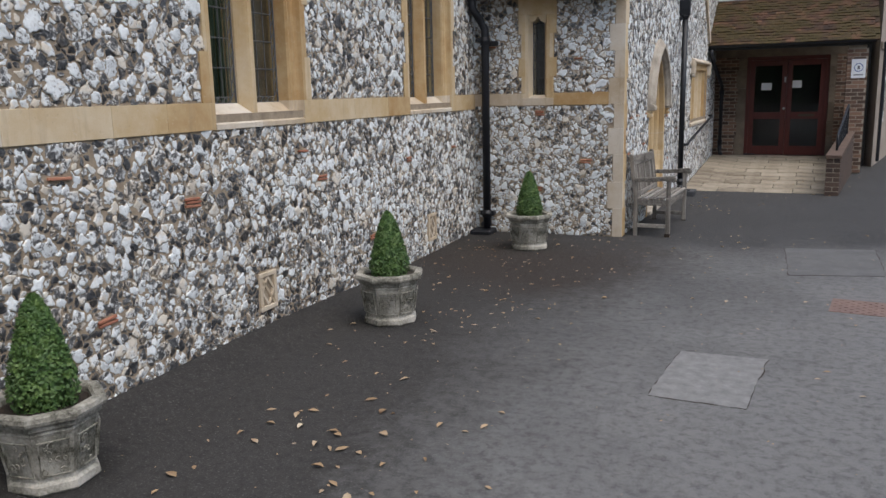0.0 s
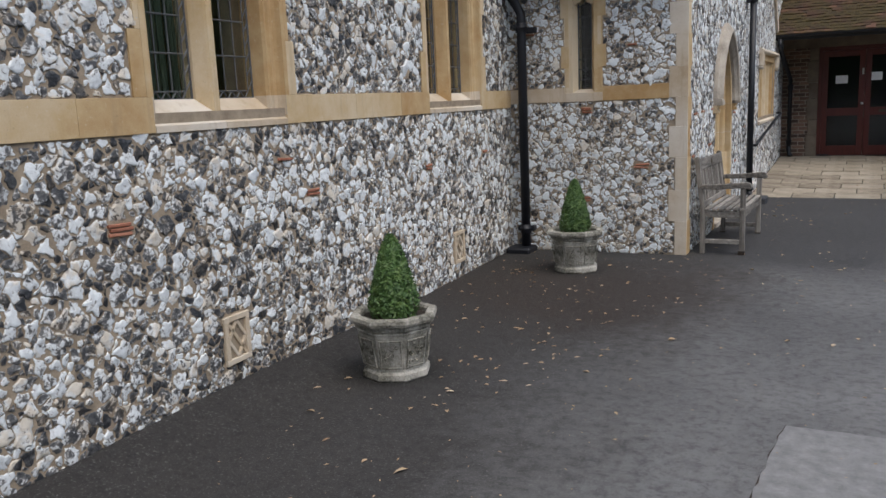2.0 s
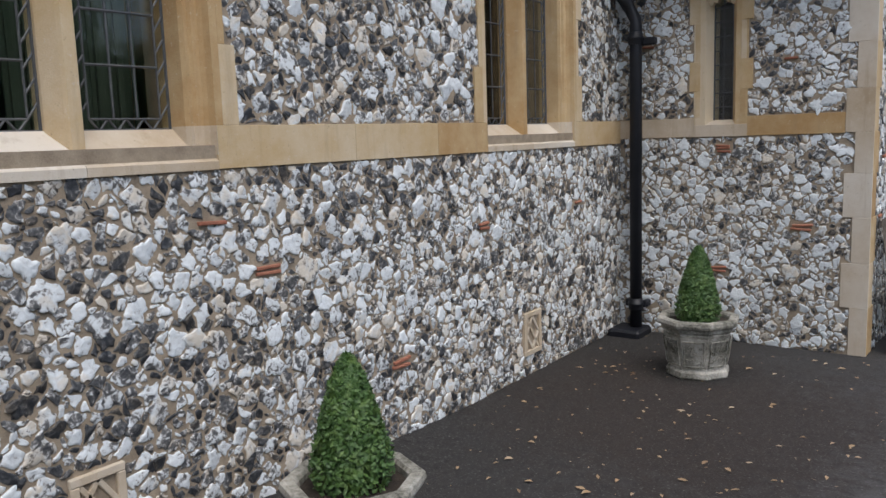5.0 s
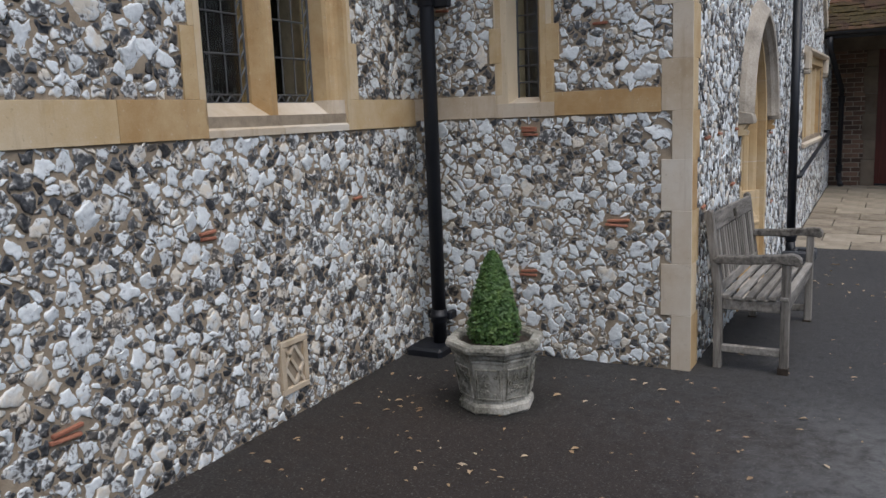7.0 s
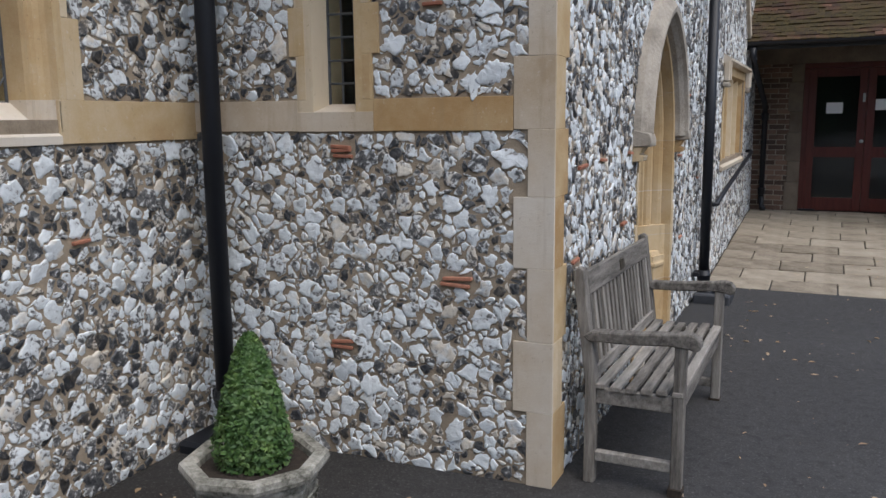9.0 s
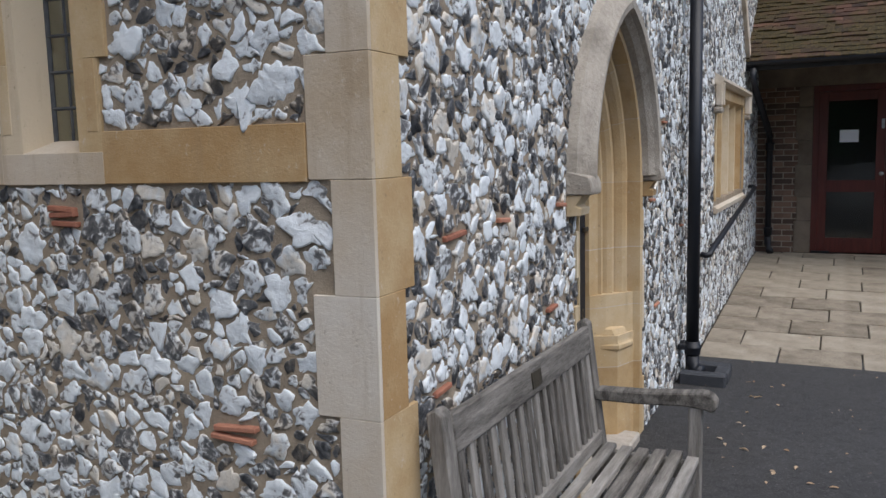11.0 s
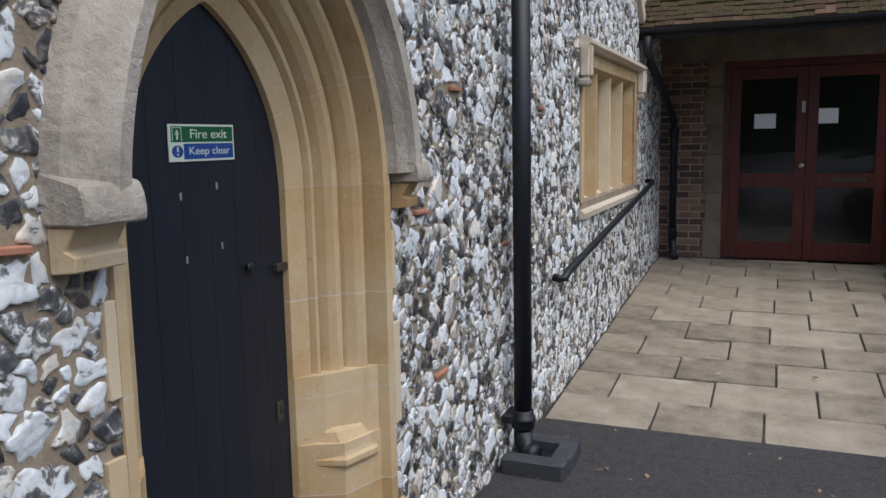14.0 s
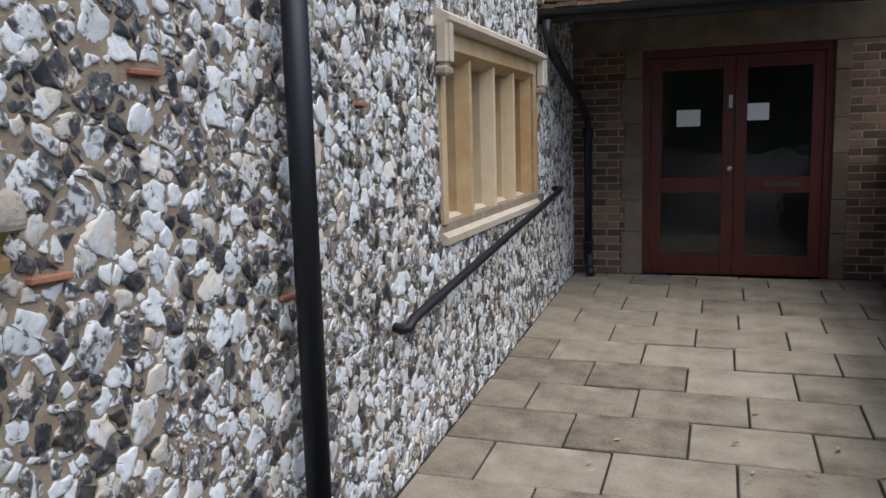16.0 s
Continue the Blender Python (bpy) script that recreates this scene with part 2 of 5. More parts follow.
OAK = grainy("weathered_teak", (0.055, 0.048, 0.04), (0.36, 0.335, 0.30), 5, 34, 0.85, relief=0.7, depth=0.006, vary=0.22, stretch=(6, 0.7, 6), mid=(0.205, 0.187, 0.163))
OAK_UP = grainy("weathered_teak_upright", (0.055, 0.048, 0.04), (0.36, 0.335, 0.30), 5, 34, 0.85, relief=0.7, depth=0.006, vary=0.22, stretch=(6, 6, 0.7), mid=(0.205, 0.187, 0.163))
BRASS = grainy("dull_brass", (0.05, 0.045, 0.035), (0.13, 0.11, 0.08), 20, 90, 0.5, metal=0.6)
POT = grainy("mossy_cast_stone", (0.045, 0.043, 0.028), (0.50, 0.475, 0.42), 7, 60, 0.95, relief=0.6, depth=0.008, mid=(0.27, 0.258, 0.218), spread=(0.36, 0.62))
SOIL = grainy("dark_soil", (0.015, 0.011, 0.008), (0.05, 0.036, 0.025), 30, 120, 1.0, relief=0.8)
LEAF = grainy("box_leaf", (0.022, 0.06, 0.012), (0.13, 0.20, 0.045), 18, 160, 0.55, vary=0.0, relief=0.1, mid=(0.055, 0.115, 0.024))
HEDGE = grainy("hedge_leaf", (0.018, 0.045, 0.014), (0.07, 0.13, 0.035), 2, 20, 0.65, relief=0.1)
DEAD_LEAF = grainy("fallen_leaf", (0.11, 0.06, 0.03), (0.58, 0.50, 0.38), 2.0, 7, 0.8, relief=0.2, mid=(0.36, 0.25, 0.14))
PORCH_STONE = grainy("brown_porch_stone", (0.12, 0.092, 0.066), (0.25, 0.20, 0.148), 4, 70, 0.95, relief=0.4, vary=0.2)
ARCH_STONE = sandstone("ochre_arch_stone", (0.36, 0.225, 0.095), (0.52, 0.365, 0.185), (0.61, 0.49, 0.315), 0.14)
PAVING = grainy("york_paving", (0.11, 0.088, 0.062), (0.40, 0.35, 0.275), 3.4, 60, 0.9, relief=0.7, vary=0.2, mid=(0.275, 0.234, 0.177))
JOINT = grainy("dirty_joint", (0.018, 0.014, 0.009), (0.06, 0.048, 0.032), 12, 90, 1.0, relief=0.5)
BRICK = grainy("old_brick", (0.085, 0.056, 0.042), (0.235, 0.145, 0.10), 6, 70, 0.9, relief=0.5, vary=0.6, mid=(0.155, 0.092, 0.064))
BRICK_MORTAR = grainy("brick_mortar", (0.24, 0.20, 0.15), (0.42, 0.365, 0.29), 10, 120, 0.95, relief=0.4)
DARK_BRICK = grainy("dark_brown_brick", (0.045, 0.030, 0.024), (0.13, 0.085, 0.062), 6, 70, 0.9, relief=0.5, vary=0.3)
MAHOGANY = grainy("red_brown_joinery", (0.058, 0.010, 0.0075), (0.125, 0.024, 0.016), 4, 50, 0.42, relief=0.15, stretch=(6, 6, 0.6))
ROOF_TILE = mossy_tile_material()
DARK_TILE = grainy("dark_clay_tile", (0.045, 0.03, 0.027), (0.12, 0.08, 0.07), 4, 40, 0.9, relief=0.5)
FASCIA = grainy("dark_fascia", (0.012, 0.012, 0.013), (0.03, 0.03, 0.03), 5, 40, 0.7)
LEADWORK = grainy("lead_flashing", (0.25, 0.27, 0.29), (0.42, 0.44, 0.46), 6, 60, 0.6, metal=0.2)
RENDER = grainy("brown_render", (0.16, 0.13, 0.10), (0.27, 0.225, 0.18), 2, 60, 0.95, relief=0.5)
HOUSE_BRICK = grainy("far_brick", (0.25, 0.16, 0.12), (0.40, 0.29, 0.23), 3, 40, 0.95, relief=0.3)
HOUSE_RENDER = grainy("beige_render", (0.26, 0.215, 0.175), (0.42, 0.365, 0.31), 2, 60, 0.95, relief=0.4)
WHITE = grainy("white_paint", (0.66, 0.67, 0.68), (0.80, 0.80, 0.80), 4, 50, 0.5)
PAPER = grainy("white_paper", (0.74, 0.76, 0.78), (0.82, 0.83, 0.84), 3, 40, 0.7)
INK = grainy("grey_ink", (0.10, 0.10, 0.12), (0.2, 0.2, 0.22), 9, 50, 0.7)
# near-black plaster: the gloom of unlit rooms is put into its colour
ROOM = grainy("painted_gloom_plaster", (0.010, 0.010, 0.010), (0.022, 0.022, 0.020), 2, 30, 0.9)
GREEN_REFLECTION = grainy("pale_green_reflection", (0.05, 0.07, 0.05), (0.09, 0.115, 0.085), 3, 30, 0.95, stretch=(1, 9, 0.3))
AMBER = grainy("amber_tone", (0.30, 0.15, 0.03), (0.48, 0.27, 0.07), 3, 30, 0.6)
SIGN_GREEN = grainy("sign_green", (0.004, 0.085, 0.035), (0.006, 0.11, 0.045), 5, 40, 0.45)
SIGN_BLUE = grainy("sign_blue", (0.006, 0.05, 0.25), (0.01, 0.065, 0.30), 5, 40, 0.45)
SIGN_WHITE = grainy("sign_cream", (0.62, 0.68, 0.55), (0.70, 0.76, 0.64), 5, 40, 0.45)
TEAL = grainy("teal_plastic", (0.006, 0.16, 0.12), (0.012, 0.22, 0.165), 4, 40, 0.5)
STEEL = grainy("worn_steel", (0.35, 0.35, 0.34), (0.55, 0.55, 0.54), 12, 60, 0.35, metal=0.9)


# ---- small tools ----
def mesh_of(name, bm, mat, smooth=False):
    bmesh.ops.recalc_face_normals(bm, faces=bm.faces)
    me = bpy.data.meshes.new(name)
    bm.to_mesh(me)
    bm.free()
    me.materials.append(mat)
    if smooth:
        me.polygons.foreach_set("use_smooth", [True] * len(me.polygons))
    return me


def part(name, bm, mat, parent, label="", m=None, smooth=False, kind=""):
    ob = new(name, bm if isinstance(bm, bpy.types.Mesh) else mesh_of(name, bm, mat, smooth))
    ob.parent = parent
    if m is not None:
        ob.matrix_basis = m
    return tagged(ob, label, kind=kind)


def thing(name, m, label, category, group="", kind=""):
    ob = new(name)
    ob.matrix_basis = m
    return tagged(ob, label, category, group, kind)


def block(x0, x1, y0, y1, z0, z1, bevel=0.0, bm=None, seg=1):
    own = bm is None
    bm = bm or bmesh.new()
    r = bmesh.ops.create_cube(bm, size=1.0, matrix=Matrix.Translation(((x0 + x1) / 2, (y0 + y1) / 2, (z0 + z1) / 2)) @ Matrix.Diagonal((abs(x1 - x0), abs(y1 - y0), abs(z1 - z0), 1)))
    if bevel and own:
        bmesh.ops.bevel(bm, geom=list(bm.edges), offset=bevel, segments=seg, affect="EDGES")
    return bm


def tube(points, r, seg=14, bm=None, ends=True):
    """A round bar through points."""
    bm = bm or bmesh.new()
    pts = [Vector(p) for p in points]
    rings = []
    for i, p in enumerate(pts):
        d = (pts[min(i + 1, len(pts) - 1)] - pts[max(i - 1, 0)]).normalized()
        up = Vector((0, 0, 1)) if abs(d.z) < 0.9 else Vector((1, 0, 0))
        a = d.cross(up).normalized()
        b = d.cross(a)
        rr = r[i] if isinstance(r, (list, tuple)) else r
        rings.append([bm.verts.new(p + rr * (math.cos(t) * a + math.sin(t) * b)) for t in (2 * math.pi * k / seg for k in range(seg))])
    for q, w in zip(rings, rings[1:]):
        for k in range(seg):
            bm.faces.new((q[k], q[(k + 1) % seg], w[(k + 1) % seg], w[k]))
    if ends:
        bm.faces.new(rings[0])
        bm.faces.new(rings[-1][::-1])
    return bm


def lathe(profile, seg=24, bm=None, turn=0.0):
    """A turned or faceted shape from (radius, height) pairs."""
    bm = bm or bmesh.new()
    rings = [[bm.verts.new((r * math.cos(turn + 2 * math.pi * k / seg), r * math.sin(turn + 2 * math.pi * k / seg), z)) for k in range(seg)] for r, z in profile]
    for q, w in zip(rings, rings[1:]):
        for k in range(seg):
            bm.faces.new((q[k], q[(k + 1) % seg], w[(k + 1) % seg], w[k]))
    bm.faces.new(rings[0])
    bm.faces.new(rings[-1][::-1])
    return bm


def extrude_outline(outline, lo, hi, axis, bevel=0.0):
    """A flat outline given as pairs, made solid between lo and hi along one axis."""
    bm = bmesh.new()
    put = {"x": lambda a, b, c: (c, a, b), "y": lambda a, b, c: (a, c, b), "z": lambda a, b, c: (a, b, c)}[axis]
    p = [bm.verts.new(put(a, b, lo)) for a, b in outline]
    q = [bm.verts.new(put(a, b, hi)) for a, b in outline]
    bm.faces.new(p)
    bm.faces.new(q[::-1])
    for k in range(len(p)):
        j = (k + 1) % len(p)
        bm.faces.new((p[k], p[j], q[j], q[k]))
    if bevel:
        bmesh.ops.recalc_face_normals(bm, faces=bm.faces)
        bmesh.ops.bevel(bm, geom=list(bm.edges), offset=bevel, segments=1, affect="EDGES")
    return bm


# ---- the plan ----
WALL_X, RETURN_Y = -3.30, 10.48
MAIN = pose(WALL_X, 0, 0)                           # local y runs along the nave wall, x outward
RETURN = pose(0, RETURN_Y, 0, 0, 0, -90)            # local y runs along +x, x outward towards -y
SIDE = pose(-1.455, RETURN_Y, 0, 0, 0, -2.52)       # local y runs along the vestry wall, x outward
BAND0, BAND1, RBAND = 1.545, 1.725, 1.58
TOP = 3.6
WINDOWS = (5.855, 9.06)
SPAN = {5.855: 0.905, 9.06: 0.95}                   # the first window is a little narrower
LIGHT0, LIGHT1 = 0.078, 0.525
DOOR_C, DOOR_A, DOOR_R, SPRING, DOOR_IN = 2.28, 0.34, 0.568, 1.46, -0.24
ARCH_OUT = 0.278

ground_bm = bmesh.new()
bmesh.ops.create_grid(ground_bm, x_segments=2, y_segments=2, size=400)
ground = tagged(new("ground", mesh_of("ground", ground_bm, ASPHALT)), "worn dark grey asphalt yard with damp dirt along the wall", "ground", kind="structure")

bank = bmesh.new()
rows = []
for y, z in ((-8.0, 0.085), (5.6, 0.085), (6.6, 0.065), (7.6, 0.02), (8.2, -0.004)):
    rows.append([bank.verts.new(p) for p in ((WALL_X - 0.05, y, z), (WALL_X + 0.06, y, z * 0.8), (WALL_X + 0.2, y, z * 0.4), (WALL_X + 0.42, y, -0.003), (WALL_X - 0.05, y, -0.05))])
for p, q in zip(rows, rows[1:]):
    for k in range(5):
        bank.faces.new((p[k], p[(k + 1) % 5], q[(k + 1) % 5], q[k]))
bank.faces.new(rows[0])
bank.faces.new(rows[-1][::-1])
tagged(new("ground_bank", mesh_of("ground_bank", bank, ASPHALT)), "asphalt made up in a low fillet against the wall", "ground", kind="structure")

# nave wall, with window openings through it
nave = thing("wall_west", MAIN, "flint rubble church wall with sandstone bands", "wall", kind="structure")
core = bmesh.new()
block(-0.45, 0, -8, RETURN_Y + 0.4, -0.3, BAND0 + 0.1, bm=core)
ys = [-8.0]
for c in WINDOWS:
    ys += [c - 0.62 * SPAN[c], c + 0.62 * SPAN[c]]
ys.append(RETURN_Y + 0.4)
for a, b in zip(ys[::2], ys[1::2]):
    block(-0.45, 0, a, b, BAND0 + 0.1, TOP, bm=core)
for c in WINDOWS:
    block(-0.45, 0, c - 0.62, c + 0.62, 3.3, TOP, bm=core)
part("mortar_core", core, MORTAR, nave)
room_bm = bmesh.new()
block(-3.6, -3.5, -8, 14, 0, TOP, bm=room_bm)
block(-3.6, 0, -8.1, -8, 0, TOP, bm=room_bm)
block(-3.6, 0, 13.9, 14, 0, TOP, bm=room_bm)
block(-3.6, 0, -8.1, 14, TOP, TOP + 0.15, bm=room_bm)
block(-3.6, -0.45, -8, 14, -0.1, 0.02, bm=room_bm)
tagged(new("interior", mesh_of("interior", room_bm, ROOM)), "plain church interior with painted gloom behind leaded windows", "interior", kind="structure").matrix_basis = MAIN

# return wall, with a slit window through it
ret = thing("wall_return", RETURN, "short flint wall with a slit window", "wall", kind="structure")
SLIT = -2.488
core = bmesh.new()
block(-0.3, 0, WALL_X, SLIT - 0.15, -0.3, TOP - 0.6, bm=core)
block(-0.3, 0, SLIT + 0.15, -1.455, -0.3, TOP - 0.6, bm=core)
block(-0.3, 0, SLIT - 0.15, SLIT + 0.15, -0.3, 1.66, bm=core)
block(-0.3, 0, SLIT - 0.15, SLIT + 0.15, 2.66, TOP - 0.6, bm=core)
part("mortar_core", core, MORTAR, ret)

# vestry side wall, with an arched door recess and a mullioned window
side = thing("wall_side", SIDE, "flint rubble wall with an arched doorway", "wall", kind="structure")
W3A, W3B, W3Z0, W3Z1 = 5.90, 8.02, 1.16, 2.08
SIDE_END = 10.2
ARCH_TOP = SPRING + math.sqrt((DOOR_R + ARCH_OUT) ** 2 - (DOOR_R - DOOR_A) ** 2)
core = bmesh.new()
J = DOOR_C - DOOR_A - ARCH_OUT, DOOR_C + DOOR_A + ARCH_OUT
block(-0.5, 0, -0.0, J[0] - 0.05, -0.3, TOP + 0.6, bm=core)
block(-0.5, 0, J[0] - 0.05, J[1] + 0.05, ARCH_TOP, TOP + 0.6, bm=core)
block(-0.5, 0, J[1] + 0.05, W3A, -0.3, TOP + 0.6, bm=core)
block(-0.5, 0, W3A, W3B, -0.3, W3Z0, bm=core)
block(-0.5, 0, W3A, W3B, W3Z1, TOP + 0.6, bm=core)
block(-0.5, 0, W3B, SIDE_END, -0.3, TOP + 0.6, bm=core)
block(-0.6, -0.5, J[0] - 0.3, J[1] + 0.3, -0.3, 2.7, bm=core)
block(-0.6, -0.5, W3A - 0.2, W3B + 0.2, 0.6, 2.7, bm=core)


def arch_point(side_sign, f, r, z_low=0.0):
    """A point of the arch line at offset r: f 0..1 up the jamb, 1..2 round the arc to the apex. Returns along, height."""
    if f <= 1:
        return DOOR_C + side_sign * (DOOR_A + r), z_low + (SPRING - z_low) * f
    off, rad = DOOR_R - DOOR_A, DOOR_R + r
    top = math.acos(off / rad)
    a = (f - 1) * top
    return DOOR_C + side_sign * (rad * math.cos(a) - off), SPRING + rad * math.sin(a)


STEPS = [0, 0.25, 0.5, 0.75, 1.0] + [1 + k / 14 for k in range(1, 15)]
for s in (-1, 1):
    last = None
    for f in STEPS:
        u, z = arch_point(s, f, ARCH_OUT - 0.01)
        e = DOOR_C + s * (DOOR_A + ARCH_OUT + 0.05)
        row = [core.verts.new((0, e, z)), core.verts.new((0, u, z))]
        if last:
            core.faces.new((last[0], last[1], row[1], row[0]))
        last = row
part("mortar_core", core, MORTAR, side)


# ---- dressed stone ----
HOLES = {"main": [], "ret": [], "side": []}         # rectangles along, height, that the flints leave free


def ashlar(parent, key, u0, u1, z0, z1, proud=0.012, mat=None, deep=0.08, name="stone_block"):
    HOLES[key].append((u0, u1, z0, z1))
    return part(name, block(-deep, proud, u0 + 0.0005, u1 - 0.0005, z0 + 0.0005, z1 - 0.0005, 0.0015), mat or STONE, parent)


def course(parent, key, u0, u1, z0, z1, seed, mats, proud=0.012, lo=0.45, hi=0.95):
    rnd = random.Random(seed)
    u = u0
    while u < u1 - 0.01:
        e = min(u1, u + rnd.uniform(lo, hi))
        if u1 - e < 0.25:
            e = u1
        ashlar(parent, key, u, e, z0, z1, proud, rnd.choice(mats))
        u = e


for k, (a, b) in enumerate(((-1.0, WINDOWS[0] - 0.562), (WINDOWS[0] + 0.562, WINDOWS[1] - 0.584), (WINDOWS[1] + 0.584, RETURN_Y))):
    course(nave, "main", a, b, BAND0, BAND1, 5 + k, (STONE, STONE, STONE, PALE_STONE))
course(ret, "ret", WALL_X, SLIT - 0.2, RBAND, BAND1, 9, (PALE_STONE,))
course(ret, "ret", SLIT + 0.2, -1.625, RBAND, BAND1, 11, (STONE,))


def light(win, y0, y1, z0, z1, plane, cols, rows, border):
    """One leaded light: pane, lead grid and, where there is one, a zigzag border."""
    part("pane", block(plane - 0.004, plane, y0, y1, z0, z1), GLASS, win).visible_shadow = False
    bm = bmesh.new()
    t = 0.005
    a, b, c, d = y0 + border, y1 - border, z0 + border, z1
    if border:
        for p, q in (((a, c), (b, c)), ((a, c), (a, d)), ((b, c), (b, d))):
            tube([(plane, *p), (plane, *q)], t, 6, bm)
        step = border * 1.9
        n = int((d - c) / step)
        for k in range(n):
            z = c + k * step
            tube([(plane, y0, z), (plane, a, z + step * 0.75)], t, 5, bm)
            tube([(plane, b, z), (plane, y1, z + step * 0.75)], t, 5, bm)
        m = max(2, int((b - a) / (border * 1.5)))
        for k in range(m):
            y = a + (b - a) * k / m
            w = (b - a) / m
            tube([(plane, y, c), (plane, y + w * 0.5, z0)], t, 5, bm)
            tube([(plane, y + w * 0.5, z0), (plane, y + w, c)], t, 5, bm)
    for k in range(1, cols):
        y = a + (b - a) * k / cols
        tube([(plane, y, c), (plane, y, d)], t, 5, bm)
    z = c + rows
    while z < d:
        tube([(plane + 0.003, y0 if not border else a, z), (plane + 0.003, y1 if not border else b, z)], t * 1.1, 5, bm)
        z += rows
    for p, q in (((y0, z0), (y1, z0)), ((y0, z0), (y0, z1)), ((y1, z0), (y1, z1))):
        tube([(plane, *p), (plane, *q)], 0.009, 6, bm)
    part("lead", bm, LEAD, win, "grey lead cames")


def moulded_jamb(y_glass, y_face, y_out, z0, z1, sign_y):
    """A window jamb: outer face, a hollow, a roll and a splay to the glass."""
    prof = [(y_out, 0.012), (y_face, 0.012), (y_face - sign_y * 0.008, -0.02), (y_face - sign_y * 0.02, -0.04), (y_face - sign_y * 0.045, -0.045),
            (y_face - sign_y * 0.055, -0.06), (y_face - sign_y * 0.075, -0.055), (y_face - sign_y * 0.085, -0.075), (y_glass, -0.15), (y_glass, -0.23), (y_out, -0.23)]
    return extrude_outline([(x, y) for y, x in prof], z0, z1, "z")


def nave_window(c):
    win = thing("window_%d" % (1 + WINDOWS.index(c)), MAIN, "two-light leaded church window in moulded sandstone", "window", kind="structure")
    k = SPAN[c]
    g0, g1, face, out = LIGHT0 * k, LIGHT1 * k, 0.62 * k, 0.66 * k
    for s in (-1, 1):
        part("jamb", moulded_jamb(c + s * g1, c + s * face, c + s * out, BAND1, 3.3, s), STONE, win)
        part("sill_return", moulded_jamb(c + s * g1, c + s * face, c + s * (face + 0.004), BAND0 + 0.06, BAND1, s), PALE_STONE, win)
        z, wide = BAND1, True
        for q in range(6):
            w, h = (0.755 if wide else 0.70) * k, (0.33 if wide else 0.40)
            a, b = sorted((c + s * out, c + s * w))
            ashlar(nave, "main", a, b, z, z + h, 0.012, STONE)
            z, wide = z + h, not wide
    HOLES["main"].append((c - out, c + out, BAND0, 3.4))
    mull = extrude_outline([(-0.15, c - g0), (-0.075, c - 0.034), (-0.06, c - 0.024), (-0.06, c + 0.024), (-0.075, c + 0.034), (-0.15, c + g0), (-0.22, c + g0), (-0.22, c - g0)], 1.60, 3.3, "z")
    part("mullion", mull, STONE, win)
    for y0, y1 in ((c - face, c - 0.02), (c - 0.02, c + face)):
        sill = extrude_outline([(0.014, BAND0), (0.014, BAND0 + 0.034), (0.004, BAND0 + 0.042), (-0.16, 1.715), (-0.24, 1.715), (-0.24, BAND0)], y0 + 0.001, y1 - 0.001, "y")
        part("sill", sill, PALE_STONE, win, "pale sloping stone sill")
    for y0, y1 in ((c - g1, c - g0), (c + g0, c + g1)):
        light(win, y0, y1, 1.712, 3.3, -0.175, 3, 0.205, 0.046)
    return win


for c in WINDOWS:
    nave_window(c)
# added folded sheet: its green stands in for a reflection in the right pane
reflection_sheet = bmesh.new()
for k in range(30):
    y0, y1 = 5.88 + k * 0.02, 5.90 + k * 0.02
    block(-0.62 + 0.015 * math.sin(k * 1.3), -0.61 + 0.015 * math.sin(k * 1.3), y0, y1, 1.2, 3.3, bm=reflection_sheet)
tagged(new("curtain", mesh_of("curtain", reflection_sheet, GREEN_REFLECTION)), "pale green folded sheet added for the reflection in a leaded window", "curtain").matrix_basis = MAIN
# plain block added to give the left pane its amber colour
tagged(new("amber_block", mesh_of("amber_block", block(-2.2, -1.5, 7.4, 9.1, 0.02, 2.6, 0.03), AMBER)), "amber block added inside the church", "cabinet").matrix_basis = MAIN

# slit window in the return wall
slit = thing("window_3", RETURN, "narrow leaded slit window with a cusped sandstone head", "window", kind="structure")
light(slit, SLIT - 0.072, SLIT + 0.072, 1.695, 2.60, -0.075, 2, 0.105, 0.0)
for s in (-1, 1):
    prof = [(SLIT + s * 0.2, 0.010), (SLIT + s * 0.112, 0.010), (SLIT + s * 0.072, -0.07), (SLIT + s * 0.072, -0.2), (SLIT + s * 0.2, -0.2)]
    part("jamb", extrude_outline([(x, y) for y, x in prof], 1.66, 2.66, "z"), STONE, slit)
    z, wide = BAND1, False
    for k, h in enumerate((0.20, 0.22, 0.28, 0.22)):
        a, b = sorted((SLIT + s * 0.15, SLIT + s * (0.235 if wide else 0.19)))
        ashlar(ret, "ret", a, b, z, z + h, 0.012, STONE)
        z, wide = z + h, not wide
cusp = [(SLIT - 0.15, 2.66), (SLIT - 0.15, 2.57), (SLIT - 0.075, 2.55), (SLIT - 0.06, 2.575), (SLIT - 0.035, 2.57), (SLIT - 0.02, 2.60), (SLIT, 2.625), (SLIT + 0.02, 2.60), (SLIT + 0.035, 2.57), (SLIT + 0.06, 2.575), (SLIT + 0.075, 2.55), (SLIT + 0.15, 2.57), (SLIT + 0.15, 2.66)]
part("head", extrude_outline(cusp, -0.2, -0.015, "x"), STONE, slit)
ashlar(ret, "ret", SLIT - 0.235, SLIT + 0.235, 2.645, 2.84, 0.012, STONE)
HOLES["ret"].append((SLIT - 0.2, SLIT + 0.2, RBAND, 2.7))
sill = extrude_outline([(0.012, RBAND), (0.012, 1.668), (-0.07, 1.705), (-0.2, 1.705), (-0.2, RBAND)], SLIT - 0.2, SLIT + 0.2, "y")
part("sill", sill, PALE_STONE, slit)
